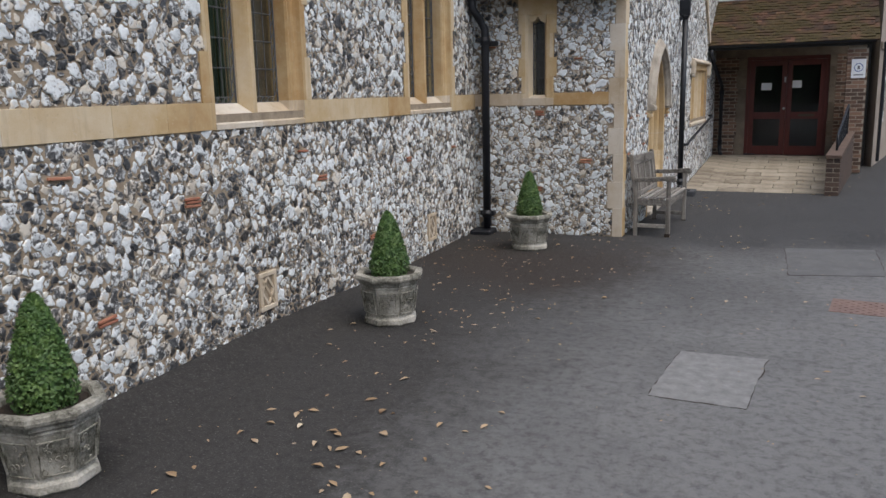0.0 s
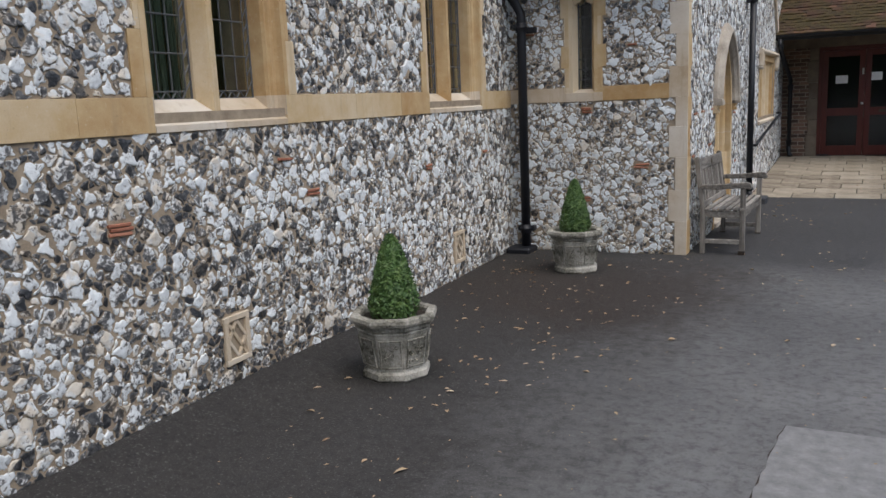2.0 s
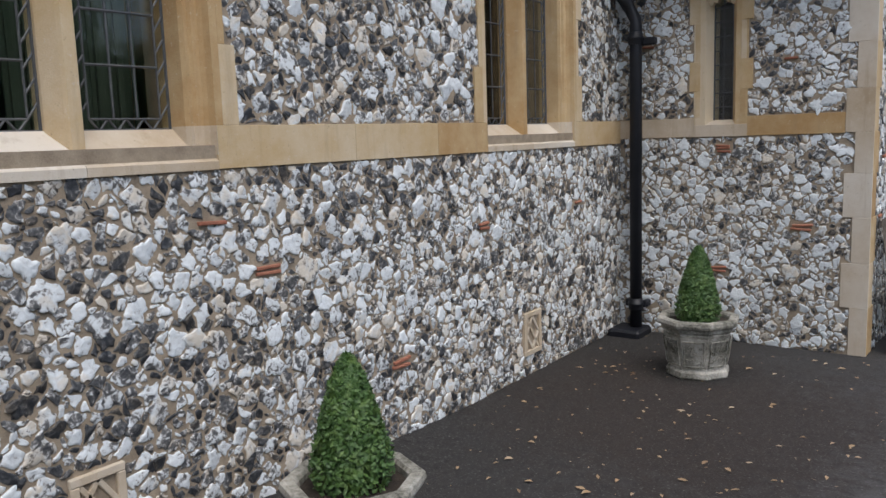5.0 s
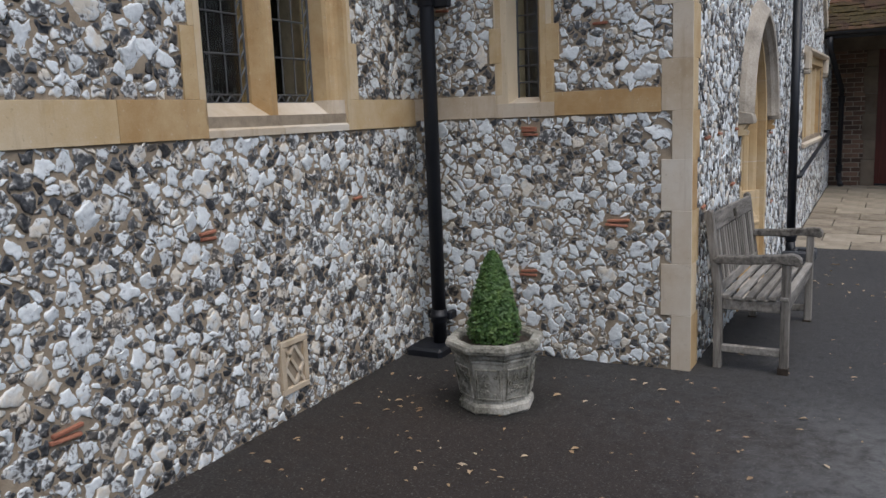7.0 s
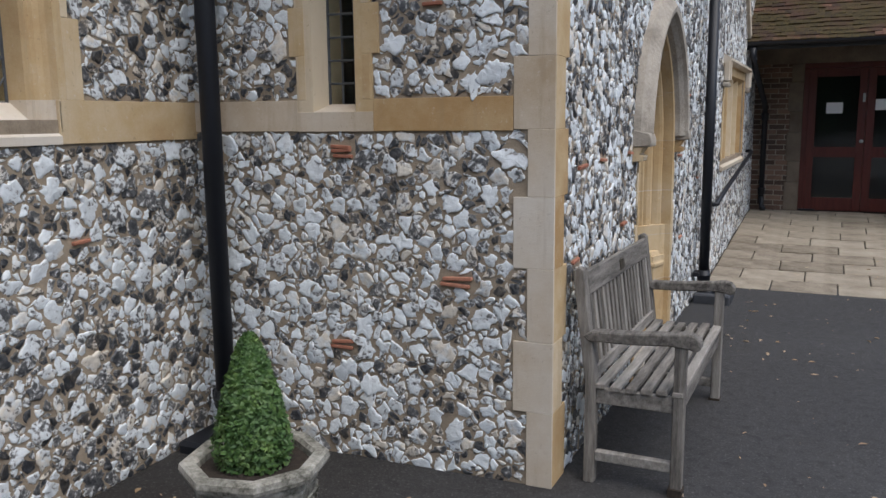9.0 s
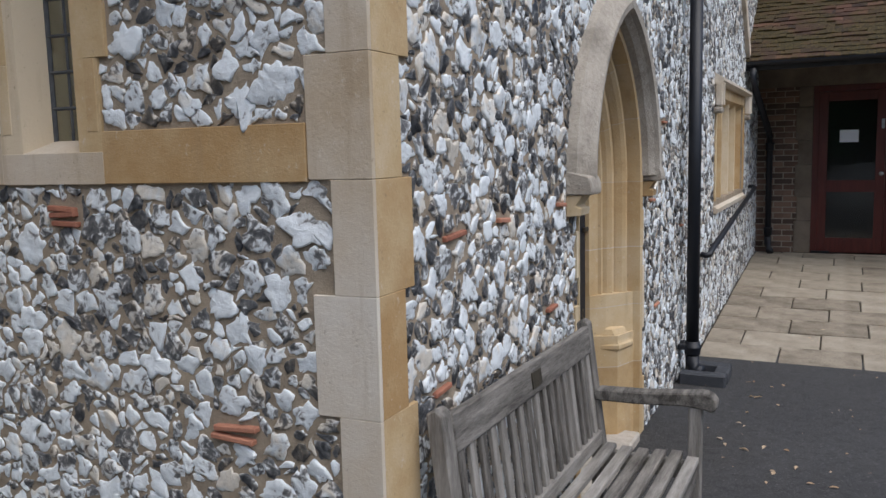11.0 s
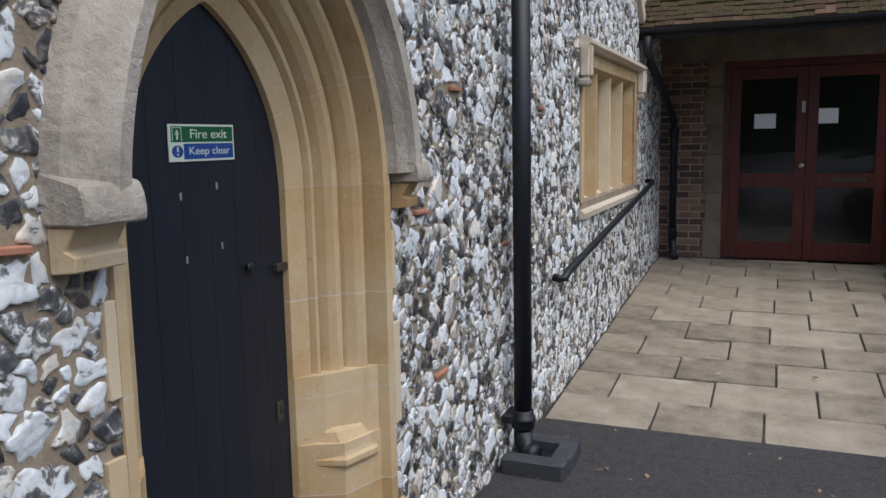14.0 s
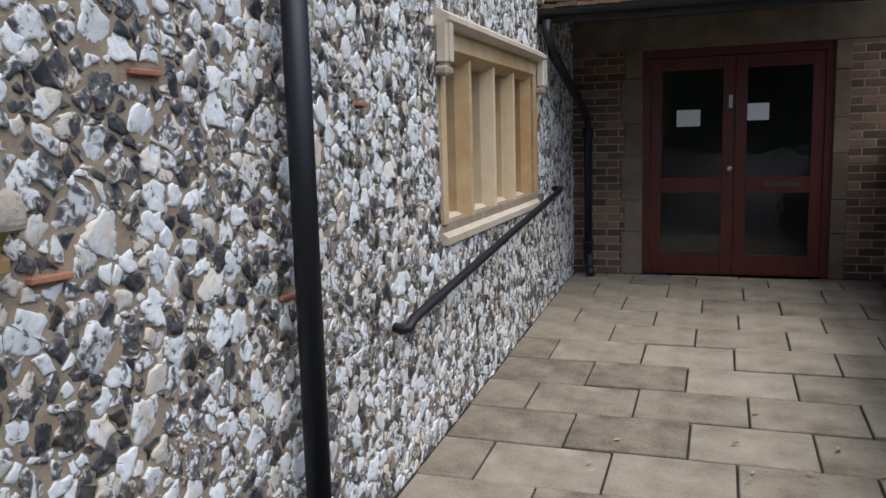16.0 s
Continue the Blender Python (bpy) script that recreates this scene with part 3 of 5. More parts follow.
# flat panel behind the glass; its near-black colour stands in for unlit depth
dark = thing("recess_backing", RETURN, "near-black panel painting the unlit space behind the slit window", "backing", kind="structure")
part("panel", block(-0.32, -0.3, SLIT - 0.3, SLIT + 0.3, 1.4, 2.9), FASCIA, dark)

# corner quoins, on both faces
z, wide = 0.0, False
rnd = random.Random(3)
for k, h in enumerate((0.345, 0.32, 0.325, 0.31, 0.285, 0.30, 0.31, 0.30, 0.31, 0.30)):
    if z >= TOP - 0.8:
        break
    w = 0.105 if not wide else 0.168
    w2 = 0.135 if wide else 0.185
    part("quoin", block(-0.08, 0.010, -1.455 - w, -1.443, z + 0.0004, z + h - 0.0004, 0.0015), PALE_STONE, ret)
    part("quoin", block(-0.10, 0.012, 0.004, w2, z + 0.0004, z + h - 0.0004, 0.0015), STONE, side)
    HOLES["ret"].append((-1.455 - w, -1.3, z, z + h))
    HOLES["side"].append((-0.2, w2, z, z + h))
    z, wide = z + h, not wide

# ---- the arched doorway ----
arch = thing("door_frame", SIDE, "moulded ochre sandstone door arch with worn rolls", "doorway", kind="structure")
PROFILE = [(0.0, DOOR_IN - 0.03), (0.0, -0.218), (0.058, -0.186), (0.062, -0.212), (0.068, -0.214), (0.070, -0.19), (0.077, -0.172), (0.088, -0.167), (0.098, -0.174), (0.104, -0.19), (0.105, -0.212), (0.111, -0.214),
           (0.114, -0.18), (0.122, -0.152), (0.138, -0.128), (0.155, -0.121), (0.168, -0.126), (0.172, -0.15), (0.178, -0.152), (0.182, -0.118), (0.192, -0.085), (0.205, -0.066), (0.22, -0.062), (0.23, -0.07), (0.233, -0.09), (0.239, -0.09), (0.241, -0.03), (0.244, 0.006), (ARCH_OUT, 0.012), (ARCH_OUT, -0.06)]


def sweep_arch(profile, f0, f1, s, low=0.0, n=16):
    bm = bmesh.new()
    rows = []
    for k in range(n + 1):
        f = f0 + (f1 - f0) * k / n
        rows.append([bm.verts.new((x, *arch_point(s, f, r, low))) for r, x in profile])
    for p, q in zip(rows, rows[1:]):
        for k in range(len(profile) - 1):
            bm.faces.new((p[k], p[k + 1], q[k + 1], q[k]))
    bm.faces.new(rows[0])
    bm.faces.new(rows[-1][::-1])
    return bm


PLAIN = [(0.0, DOOR_IN - 0.03), (0.0, -0.215), (0.07, -0.145), (0.235, -0.033), (0.243, 0.006), (ARCH_OUT, 0.012), (ARCH_OUT, -0.06)]
SQUARE = [(0.0, DOOR_IN - 0.03), (0.0, -0.215), (0.07, -0.078), (0.235, -0.028), (0.243, 0.006), (ARCH_OUT, 0.012), (ARCH_OUT, -0.06)]


def chamfer_ledge(s):
    """Small broach where the square foot of the jamb turns into the chamfer."""
    low_ring = [(0.026, -0.165), (0.060, -0.066), (0.205, -0.024), (0.20, -0.10)]
    top_ring = [(0.062, -0.146), (0.076, -0.112), (0.172, -0.064), (0.17, -0.11)]
    bm = bmesh.new()
    rings = []
    for z, pts in ((0.600 - 0.07, [(r + 0.006, x - 0.006) for r, x in low_ring]), (0.542, low_ring), (0.560, low_ring), (0.570, [(r + 0.008, x - 0.008) for r, x in low_ring]), (0.645, top_ring), (0.657, [(r + 0.012, x - 0.02) for r, x in top_ring])):
        rings.append([bm.verts.new((x, DOOR_C + s * (DOOR_A + r), z)) for r, x in pts])
    for p, q in zip(rings, rings[1:]):
        for k in range(4):
            bm.faces.new((p[k], p[(k + 1) % 4], q[(k + 1) % 4], q[k]))
    bm.faces.new(rings[0])
    bm.faces.new(rings[-1][::-1])
    return bm


for s in (-1, 1):
    GAP = 0.0016
    for a, b, prof in ((0.0, 0.30, SQUARE), (0.30, 0.42, SQUARE), (0.42, 0.527, PLAIN), (0.527, 0.575, PLAIN), (0.575, 0.75, PROFILE), (0.75, 1.0, PROFILE)):
        lo, hi = (0 if a in (0.42, 0.575) else GAP), (0 if b in (0.42, 0.575) else GAP)
        part("jamb_stone", sweep_arch(prof, a + lo, b - hi, s, n=2), ARCH_STONE, arch)
    for f, prof in ((0.30, SQUARE), (0.527, PLAIN), (0.75, PROFILE), (1.0, PROFILE), (1.34, PROFILE), (1.67, PROFILE)):
        part("lime_joint", sweep_arch(prof, f - GAP, f + GAP, s, n=1), PALE_STONE, arch)
    for a, b in ((1.0, 1.34), (1.34, 1.67), (1.67, 2.0)):
        part("voussoir", sweep_arch(PROFILE, a + GAP, b - (GAP if b < 2 else 0), s, n=7), ARCH_STONE, arch)
    hood = [(ARCH_OUT - 0.012, 0.0), (ARCH_OUT - 0.004, 0.045), (ARCH_OUT + 0.02, 0.075), (ARCH_OUT + 0.03, 0.10), (ARCH_OUT + 0.065, 0.105), (ARCH_OUT + 0.145, 0.045), (ARCH_OUT + 0.155, 0.0)]
    part("hood_mould", sweep_arch(hood, 1.03, 2.0, s, n=20), GREY_STONE, arch, "weathered grey hood mould")
    y = DOOR_C + s * (DOOR_A + ARCH_OUT + 0.075)
    wide = 0.075 if s < 0 else 0.05
    stop = extrude_outline([(0.0, SPRING + 0.0), (0.108, SPRING + 0.0), (0.112, SPRING + 0.02), (0.108, SPRING + 0.05), (0.098, SPRING + 0.075), (0.0, SPRING + 0.10)], y - wide, y + wide, "y", 0.005)
    part("hood_stop", stop, GREY_STONE, arch)
    part("corbel", extrude_outline([(0.0, SPRING - 0.09), (0.06, SPRING - 0.085), (0.065, SPRING - 0.055), (0.04, SPRING - 0.045), (0.07, SPRING - 0.002), (0.0, SPRING - 0.002)], y - wide * 0.85, y + wide * 0.85, "y", 0.003), STONE, arch)
    for z0, z1, w in ((0.0, 0.33, 0.06), (0.62, 0.98, 0.05), (1.1, 1.30, 0.03)):
        a, b = sorted((DOOR_C + s * (DOOR_A + ARCH_OUT), DOOR_C + s * (DOOR_A + ARCH_OUT + w)))
        ashlar(side, "side", a, b, z0, z1, 0.012, STONE)
    part("chamfer_stop", chamfer_ledge(s), ARCH_STONE, arch)
HOLES["side"].append((DOOR_C - DOOR_A - ARCH_OUT, DOOR_C + DOOR_A + ARCH_OUT, -0.1, SPRING))
part("threshold", block(-0.3, 0.03, DOOR_C - 0.5, DOOR_C + 0.5, -0.05, 0.05, 0.01), GREY_STONE, arch)

door = thing("door_1", SIDE, "blue-black painted plank door in a pointed arch", "door", kind="structure")
edges = [DOOR_C - DOOR_A + 2 * DOOR_A * k / 6 for k in range(7)]
for a, b in zip(edges, edges[1:]):
    def top(u):
        off = DOOR_R - DOOR_A
        return SPRING + math.sqrt(max(0.0, DOOR_R ** 2 - (abs(u - DOOR_C) + off) ** 2))
    n = 6
    out = [(a + 0.0006, 0.05)] + [(a + 0.0006 + (b - a - 0.0012) * k / n, top(a + (b - a) * k / n)) for k in range(n + 1)] + [(b - 0.0006, 0.05)]
    part("plank", extrude_outline(out, DOOR_IN - 0.05, DOOR_IN, "x"), BLUE_BLACK, door)
part("backing", block(DOOR_IN - 0.09, DOOR_IN - 0.052, DOOR_C - DOOR_A - 0.04, DOOR_C + DOOR_A + 0.04, 0.0, 2.05), FASCIA, door)
part("knob", lathe([(0.012, 0), (0.012, 0.025), (0.024, 0.03), (0.026, 0.04), (0.018, 0.05)], 14), BLACK_IRON, door, m=pose(DOOR_IN, DOOR_C + 0.15, 1.235, 0, 90, 0) @ Matrix.Diagonal((0.6, 0.6, 0.4, 1)), smooth=True)
lock = part("keyhole_plate", block(DOOR_IN, DOOR_IN + 0.004, DOOR_C + 0.27, DOOR_C + 0.305, 0.715, 0.78, 0.001), BRASS, door, "small dull brass keyhole plate")
part("keyhole", block(DOOR_IN + 0.004, DOOR_IN + 0.005, DOOR_C + 0.284, DOOR_C + 0.291, 0.735, 0.765), FASCIA, lock)
for y, z in ((-0.12, 1.455), (0.03, 1.475), (-0.11, 1.285), (0.04, 1.305)):
    part("paint_chip", block(DOOR_IN, DOOR_IN + 0.001, DOOR_C + y, DOOR_C + y + 0.007, z, z + 0.02), LEADWORK, door, "bare worn chip in the paint")

part("latch", block(DOOR_IN, DOOR_IN + 0.02, DOOR_C + 0.285, DOOR_C + 0.345, 1.20, 1.225, 0.003), BRASS, door, "small rusty latch")
sign = thing("fire_exit_sign", SIDE @ pose(DOOR_IN + 0.002, DOOR_C - 0.02, 1.605) @ Matrix.Diagonal((1, 0.98, 0.72, 1)), "cream, green and blue fire exit sign on the door", "sign")
part("plate", block(0, 0.003, -0.138, 0.138, -0.068, 0.068), SIGN_WHITE, sign)
part("green_panel", block(0.003, 0.0038, -0.128, 0.132, 0.003, 0.060), SIGN_GREEN, sign)
part("blue_panel", block(0.003, 0.0038, -0.080, 0.132, -0.060, -0.003), SIGN_BLUE, sign)
part("disc", lathe([(0.022, 0), (0.022, 0.0008)], 24), SIGN_BLUE, sign, m=pose(0.003, -0.105, -0.031, 0, 90, 0))
part("exclamation_mark", block(0.0039, 0.0045, -0.108, -0.102, -0.034, -0.014), SIGN_WHITE, sign)
part("exclamation_dot", block(0.0039, 0.0045, -0.108, -0.102, -0.046, -0.040), SIGN_WHITE, sign)
pict = bmesh.new()
block(0.0038, 0.0044, -0.124, -0.122, 0.007, 0.056, bm=pict)
block(0.0038, 0.0044, -0.090, -0.088, 0.007, 0.056, bm=pict)
block(0.0038, 0.0044, -0.124, -0.088, 0.054, 0.056, bm=pict)
block(0.0038, 0.0044, -0.113, -0.098, 0.030, 0.036, bm=pict)
block(0.0038, 0.0044, -0.108, -0.102, 0.012, 0.046, bm=pict)
part("pictogram", pict, SIGN_WHITE, sign)


def lettering(text, size, y, z, parent, mat, x):
    cu = bpy.data.curves.new("lettering", "FONT")
    cu.body, cu.size, cu.align_x, cu.align_y, cu.extrude = text, size, "CENTER", "CENTER", 0.0003
    cu.materials.append(mat)
    ob = new("lettering", cu)
    ob.parent = parent
    ob.matrix_basis = pose(x, y, z, 90, 0, 90)


lettering("Fire exit", 0.048, 0.025, 0.031, sign, SIGN_WHITE, 0.0042)
lettering("Keep clear", 0.041, 0.027, -0.031, sign, SIGN_WHITE, 0.0042)

# ---- mullioned window low over the ramp ----
win = thing("window_4", SIDE, "mullioned sandstone window with a square hood mould", "window", kind="structure")
HOLES["side"].append((W3A - 0.12, W3B + 0.12, W3Z0 - 0.12, W3Z1 + 0.14))
part("sill", extrude_outline([(0.03, W3Z0 - 0.11), (0.035, W3Z0 - 0.07), (-0.10, W3Z0 + 0.02), (-0.3, W3Z0 + 0.02), (-0.3, W3Z0 - 0.11)], W3A - 0.1, W3B + 0.1, "y"), PALE_STONE, win)
for y, s in ((W3A, -1), (W3B, 1)):
    part("jamb", extrude_outline([(0.012, y + s * 0.10), (0.012, y + s * 0.02), (-0.09, y - s * 0.05), (-0.3, y - s * 0.05), (-0.3, y + s * 0.10)], W3Z0, W3Z1, "z"), STONE, win)
part("lintel", extrude_outline([(0.012, W3Z1 + 0.10), (0.012, W3Z1), (-0.06, W3Z1 - 0.05), (-0.3, W3Z1 - 0.05), (-0.3, W3Z1 + 0.10)], W3A - 0.1, W3B + 0.1, "y"), STONE, win)
for k in (1, 2, 3):
    y = W3A + (W3B - W3A) * k / 4
    part("mullion", extrude_outline([(-0.02, y - 0.025), (-0.02, y + 0.025), (-0.1, y + 0.065), (-0.25, y + 0.065), (-0.25, y - 0.065), (-0.1, y - 0.065)], W3Z0, W3Z1, "z"), STONE, win)
for k in range(4):
    a = W3A + (W3B - W3A) * k / 4
    light(win, a + 0.065, a + (W3B - W3A) / 4 - 0.065, W3Z0 + 0.02, W3Z1 - 0.05, -0.2, 2, 0.16, 0.0)
hoodp = [(0.0, W3Z1 + 0.10), (0.05, W3Z1 + 0.10), (0.085, W3Z1 + 0.125), (0.085, W3Z1 + 0.15), (0.0, W3Z1 + 0.20)]
part("hood_mould", extrude_outline(hoodp, W3A - 0.16, W3B + 0.16, "y"), PALE_STONE, win)
for y in (W3A - 0.14, W3B + 0.10):
    part("label_drop", block(0, 0.085, y - 0.03, y + 0.07, W3Z1 - 0.10, W3Z1 + 0.13, 0.02, seg=3), PALE_STONE, win)
    part("label_stop", block(0, 0.075, y - 0.035, y + 0.075, W3Z1 - 0.15, W3Z1 - 0.10, 0.012), GREY_STONE, win)


# ---- pipes, drains and rails ----
def rainwater_pipe(m, top_points, z0, z1, r, label, clips):
    """A cast pipe with collars, wall clips and a shoe."""
    pipe = thing("drainpipe", m, label, "drainpipe")
    part("pipe", tube([(0, 0, z0), (0, 0, z1)] + top_points, r, 20), BLACK_IRON, pipe, smooth=True)
    for z in clips:
        part("collar", lathe([(r, z - 0.05), (r + 0.008, z - 0.05), (r + 0.012, z - 0.04), (r + 0.012, z - 0.012), (r + 0.018, z - 0.008), (r + 0.018, z + 0.008), (r + 0.01, z + 0.012), (r + 0.008, z + 0.04), (r, z + 0.045)], 20), BLACK_IRON, pipe, smooth=True)
    return pipe


p1 = rainwater_pipe(pose(-3.115, 10.37, 0), [(-0.0, 0.0, 2.5), (-0.06, -0.03, 2.62), (-0.12, -0.10, 2.74), (-0.12, -0.12, 2.86)], 0.04, 2.45, 0.048, "black iron drainpipe in the corner of flint walls", (0.25, 2.36))
part("clip", block(0.04, 0.16, 0.0, 0.05, 2.30, 2.36, 0.01), BLACK_IRON, p1)
part("shoe", block(-0.17, 0.10, -0.19, 0.10, -0.02, 0.06, 0.02), BLACK_IRON, p1)
for s in (-1, 1):
    part("ear", block(s * 0.05, s * 0.095, 0.0, 0.09, 0.22, 0.28, 0.01), BLACK_IRON, p1)

P2 = SIDE @ pose(0.095, 4.15, 0)
p2 = rainwater_pipe(P2, [], 0.16, 2.9, 0.044, "tall black iron drainpipe on the flint wall", (0.23, 1.72 + 1.15))
part("shoe", tube([(0, 0, 0.17), (0, 0, 0.10), (0.02, -0.01, 0.075), (0.05, -0.02, 0.062), (0.075, -0.03, 0.06)], 0.047, 18), BLACK_IRON, p2, smooth=True)
part("hopper", extrude_outline([(-0.05, 2.88), (0.05, 2.88), (0.075, 2.98), (0.085, 3.12), (-0.085, 3.12), (-0.075, 2.98)], -0.08, 0.07, "x"), BLACK_IRON, p2)
for z in (0.24, 2.84):
    part("ear", block(-0.09, -0.03, -0.075, 0.075, z - 0.02, z + 0.02, 0.006), BLACK_IRON, p2)
kerb = thing("drain_surround", SIDE @ pose(0.0, 4.17, 0), "dark brick drain surround at the foot of the drainpipe", "drain")
SLATE = grainy("blue_black_engineering_brick", (0.022, 0.024, 0.028), (0.06, 0.063, 0.07), 9, 70, 0.7, relief=0.4)
part("brick", block(0.03, 0.34, -0.19, -0.10, -0.02, 0.085, 0.012), SLATE, kerb)
part("brick", block(0.03, 0.34, 0.10, 0.19, -0.02, 0.085, 0.012), SLATE, kerb)
part("brick", block(0.25, 0.345, -0.095, 0.095, -0.02, 0.085, 0.012), SLATE, kerb)
part("grating", block(0.04, 0.25, -0.10, 0.10, -0.01, 0.03, 0.004), BLACK_IRON, kerb)

rail = thing("handrail", SIDE, "black iron handrail on the flint wall above the ramp", "handrail")
part("bar", tube([(0.01, 5.09, 0.775), (0.05, 5.07, 0.77), (0.075, 5.08, 0.775), (0.085, 5.13, 0.81), (0.085, 8.66, 1.14), (0.07, 8.74, 1.15), (0.01, 8.76, 1.15)], 0.024, 14), BLACK_IRON, rail, smooth=True)
for y in (5.6, 6.9, 8.2):
    z = 0.81 + (y - 5.13) * 0.0935
    part("bracket", tube([(0.0, y, z - 0.06), (0.05, y, z - 0.06), (0.085, y, z - 0.02)], 0.008, 8), BLACK_IRON, rail)


def vent_grille(y, z0, z1, w):
    v = thing("air_vent", MAIN @ pose(0, y, z0), "cream cast-stone air vent with a diagonal lattice set in flint", "vent", group="air vents")
    h = z1 - z0
    HOLES["main"].append((y, y + w, z0, z1))
    f = 0.035
    part("back", block(-0.05, -0.03, 0, w, 0, h), SOIL, v)
    for a, b, c, d in ((0, w, 0, f), (0, w, h - f, h), (0, f, f, h - f), (w - f, w, f, h - f)):
        part("border", block(-0.05, 0.018, a, b, c, d, 0.004), PALE_STONE, v)
    for a, b in (((f, h / 2), (w / 2, h - f)), ((w / 2, h - f), (w - f, h / 2)), ((w - f, h / 2), (w / 2, f)), ((w / 2, f), (f, h / 2)), ((f, h - f), (w / 2, h / 2)), ((w - f, f), (w / 2, h / 2))):
        d = Vector((0, b[0] - a[0], b[1] - a[1]))
        ang = math.degrees(math.atan2(d.z, d.y))
        part("bar", block(-0.03, 0.012, -0.004, d.length + 0.004, -0.011, 0.011, 0.003), PALE_STONE, v, m=pose(0, a[0], a[1], ang, 0, 0))


vent_grille(5.656, 0.185, 0.475, 0.22)
vent_grille(8.87, 0.14, 0.44, 0.23)


# ---- pots with clipped box ----
def clipped_box(bm, h, r, seed, count):
    """Small leaves all over an egg-shaped bush."""
    rnd = random.Random(seed)
    for k in range(count):
        t = rnd.random() ** 0.8
        rad = r * min(1.0, 0.80 + t * 1.1) * (1 - max(0.0, t - 0.12) / 0.88) ** 0.62 + 0.006
        a = rnd.uniform(0, 2 * math.pi)
        rad *= 1 + 0.07 * math.sin(a * 3 + seed) + rnd.uniform(-0.16, 0.07)
        p = Vector((rad * math.cos(a), rad * math.sin(a), t * h))
        nrm = Vector((math.cos(a), math.sin(a), 0.5 + rnd.uniform(-0.6, 0.9))).normalized()
        s = rnd.uniform(0.008, 0.014)
        side_v = nrm.cross(Vector((rnd.uniform(-1, 1), rnd.uniform(-1, 1), rnd.uniform(-1, 1)))).normalized()
        up = (side_v.cross(nrm) + nrm * rnd.uniform(-0.2, 0.9)).normalized()
        v = [bm.verts.new(p + q) for q in (-up * s, side_v * s * 0.62 - up * s * 0.1, up * s * 1.1 + nrm * s * 0.3, -side_v * s * 0.62 - up * s * 0.1)]
        bm.faces.new((v[0], v[1], v[2]))
        bm.faces.new((v[0], v[2], v[3]))
    return bm


def stone_pot(x, y, turn, seed, h, rad, label):
    pot = thing("plant_pot", pose(x, y, 0, 0, 0, turn), label, "plant pot", group="pots along the wall")
    o = math.radians(22.5)
    part("bowl", lathe([(0.205, 0.0), (0.215, 0.012), (0.212, 0.045), (0.196, 0.06), (0.19, 0.075), (0.225, 0.285), (0.232, 0.30), (0.228, 0.312)], 8, turn=o), POT, pot)
    part("rim", lathe([(0.228, 0.312), (0.245, 0.322), (0.25, 0.345), (0.272, 0.355), (0.278, 0.372), (0.274, 0.392), (0.262, 0.40), (0.225, 0.398), (0.212, 0.385), (0.205, 0.33)], 8, turn=o), POT, pot)
    part("soil", lathe([(0.2, 0.33), (0.205, 0.362), (0.1, 0.372)], 16), SOIL, pot)
    rnd = random.Random(seed)
    for k in range(8):
        a = math.pi / 4 * k
        bm = bmesh.new()
        for b, c, d, e in ((-0.062, 0.062, 0.088, 0.094), (-0.068, 0.068, 0.262, 0.268), (-0.066, -0.060, 0.092, 0.265), (0.060, 0.066, 0.092, 0.265)):
            block(-0.004, 0.004, b, c, d, e, bm=bm)
        for q in range(9):
            cy, cz, rr = rnd.uniform(-0.045, 0.045), rnd.uniform(0.11, 0.245), rnd.uniform(0.010, 0.02)
            a0 = rnd.uniform(0, 6.28)
            tube([(0.0, cy + rr * (1 - t / 7) * math.cos(a0 + t), cz + rr * (1 - t / 7) * math.sin(a0 + t)) for t in (0, 0.8, 1.6, 2.4, 3.2, 4.0, 4.8)], 0.004, 5, bm)
        lean = math.atan2(0.035 * 0.924, 0.21)
        part("relief_panel", bm, POT, pot, "worn scrolled relief panel", m=pose(0, 0, 0, 0, 0, math.degrees(a)) @ pose(0.1755 - 0.075 * 0.1541 + 0.0135, 0, 0) @ pose(0, 0, 0, 0, math.degrees(lean), 0))
    bush = part("clipped_box", clipped_box(bmesh.new(), h, rad, seed, 7000), LEAF, pot, "dense green clipped cone of box", m=pose(0, 0, 0.365))
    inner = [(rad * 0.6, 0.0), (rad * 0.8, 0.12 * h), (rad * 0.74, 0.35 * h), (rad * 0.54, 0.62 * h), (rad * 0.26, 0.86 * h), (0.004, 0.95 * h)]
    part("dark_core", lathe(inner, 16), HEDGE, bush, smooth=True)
    return pot


stone_pot(-2.95, 3.42, 8, 1, 0.53, 0.15, "weathered octagonal stone pot with a tall clipped box cone")
stone_pot(-2.57, 6.36, 20, 2, 0.50, 0.15, "mossy octagonal stone pot with a clipped box cone")
stone_pot(-2.33, 9.54, 12, 3, 0.50, 0.14, "grey octagonal stone pot with relief panels and clipped box")


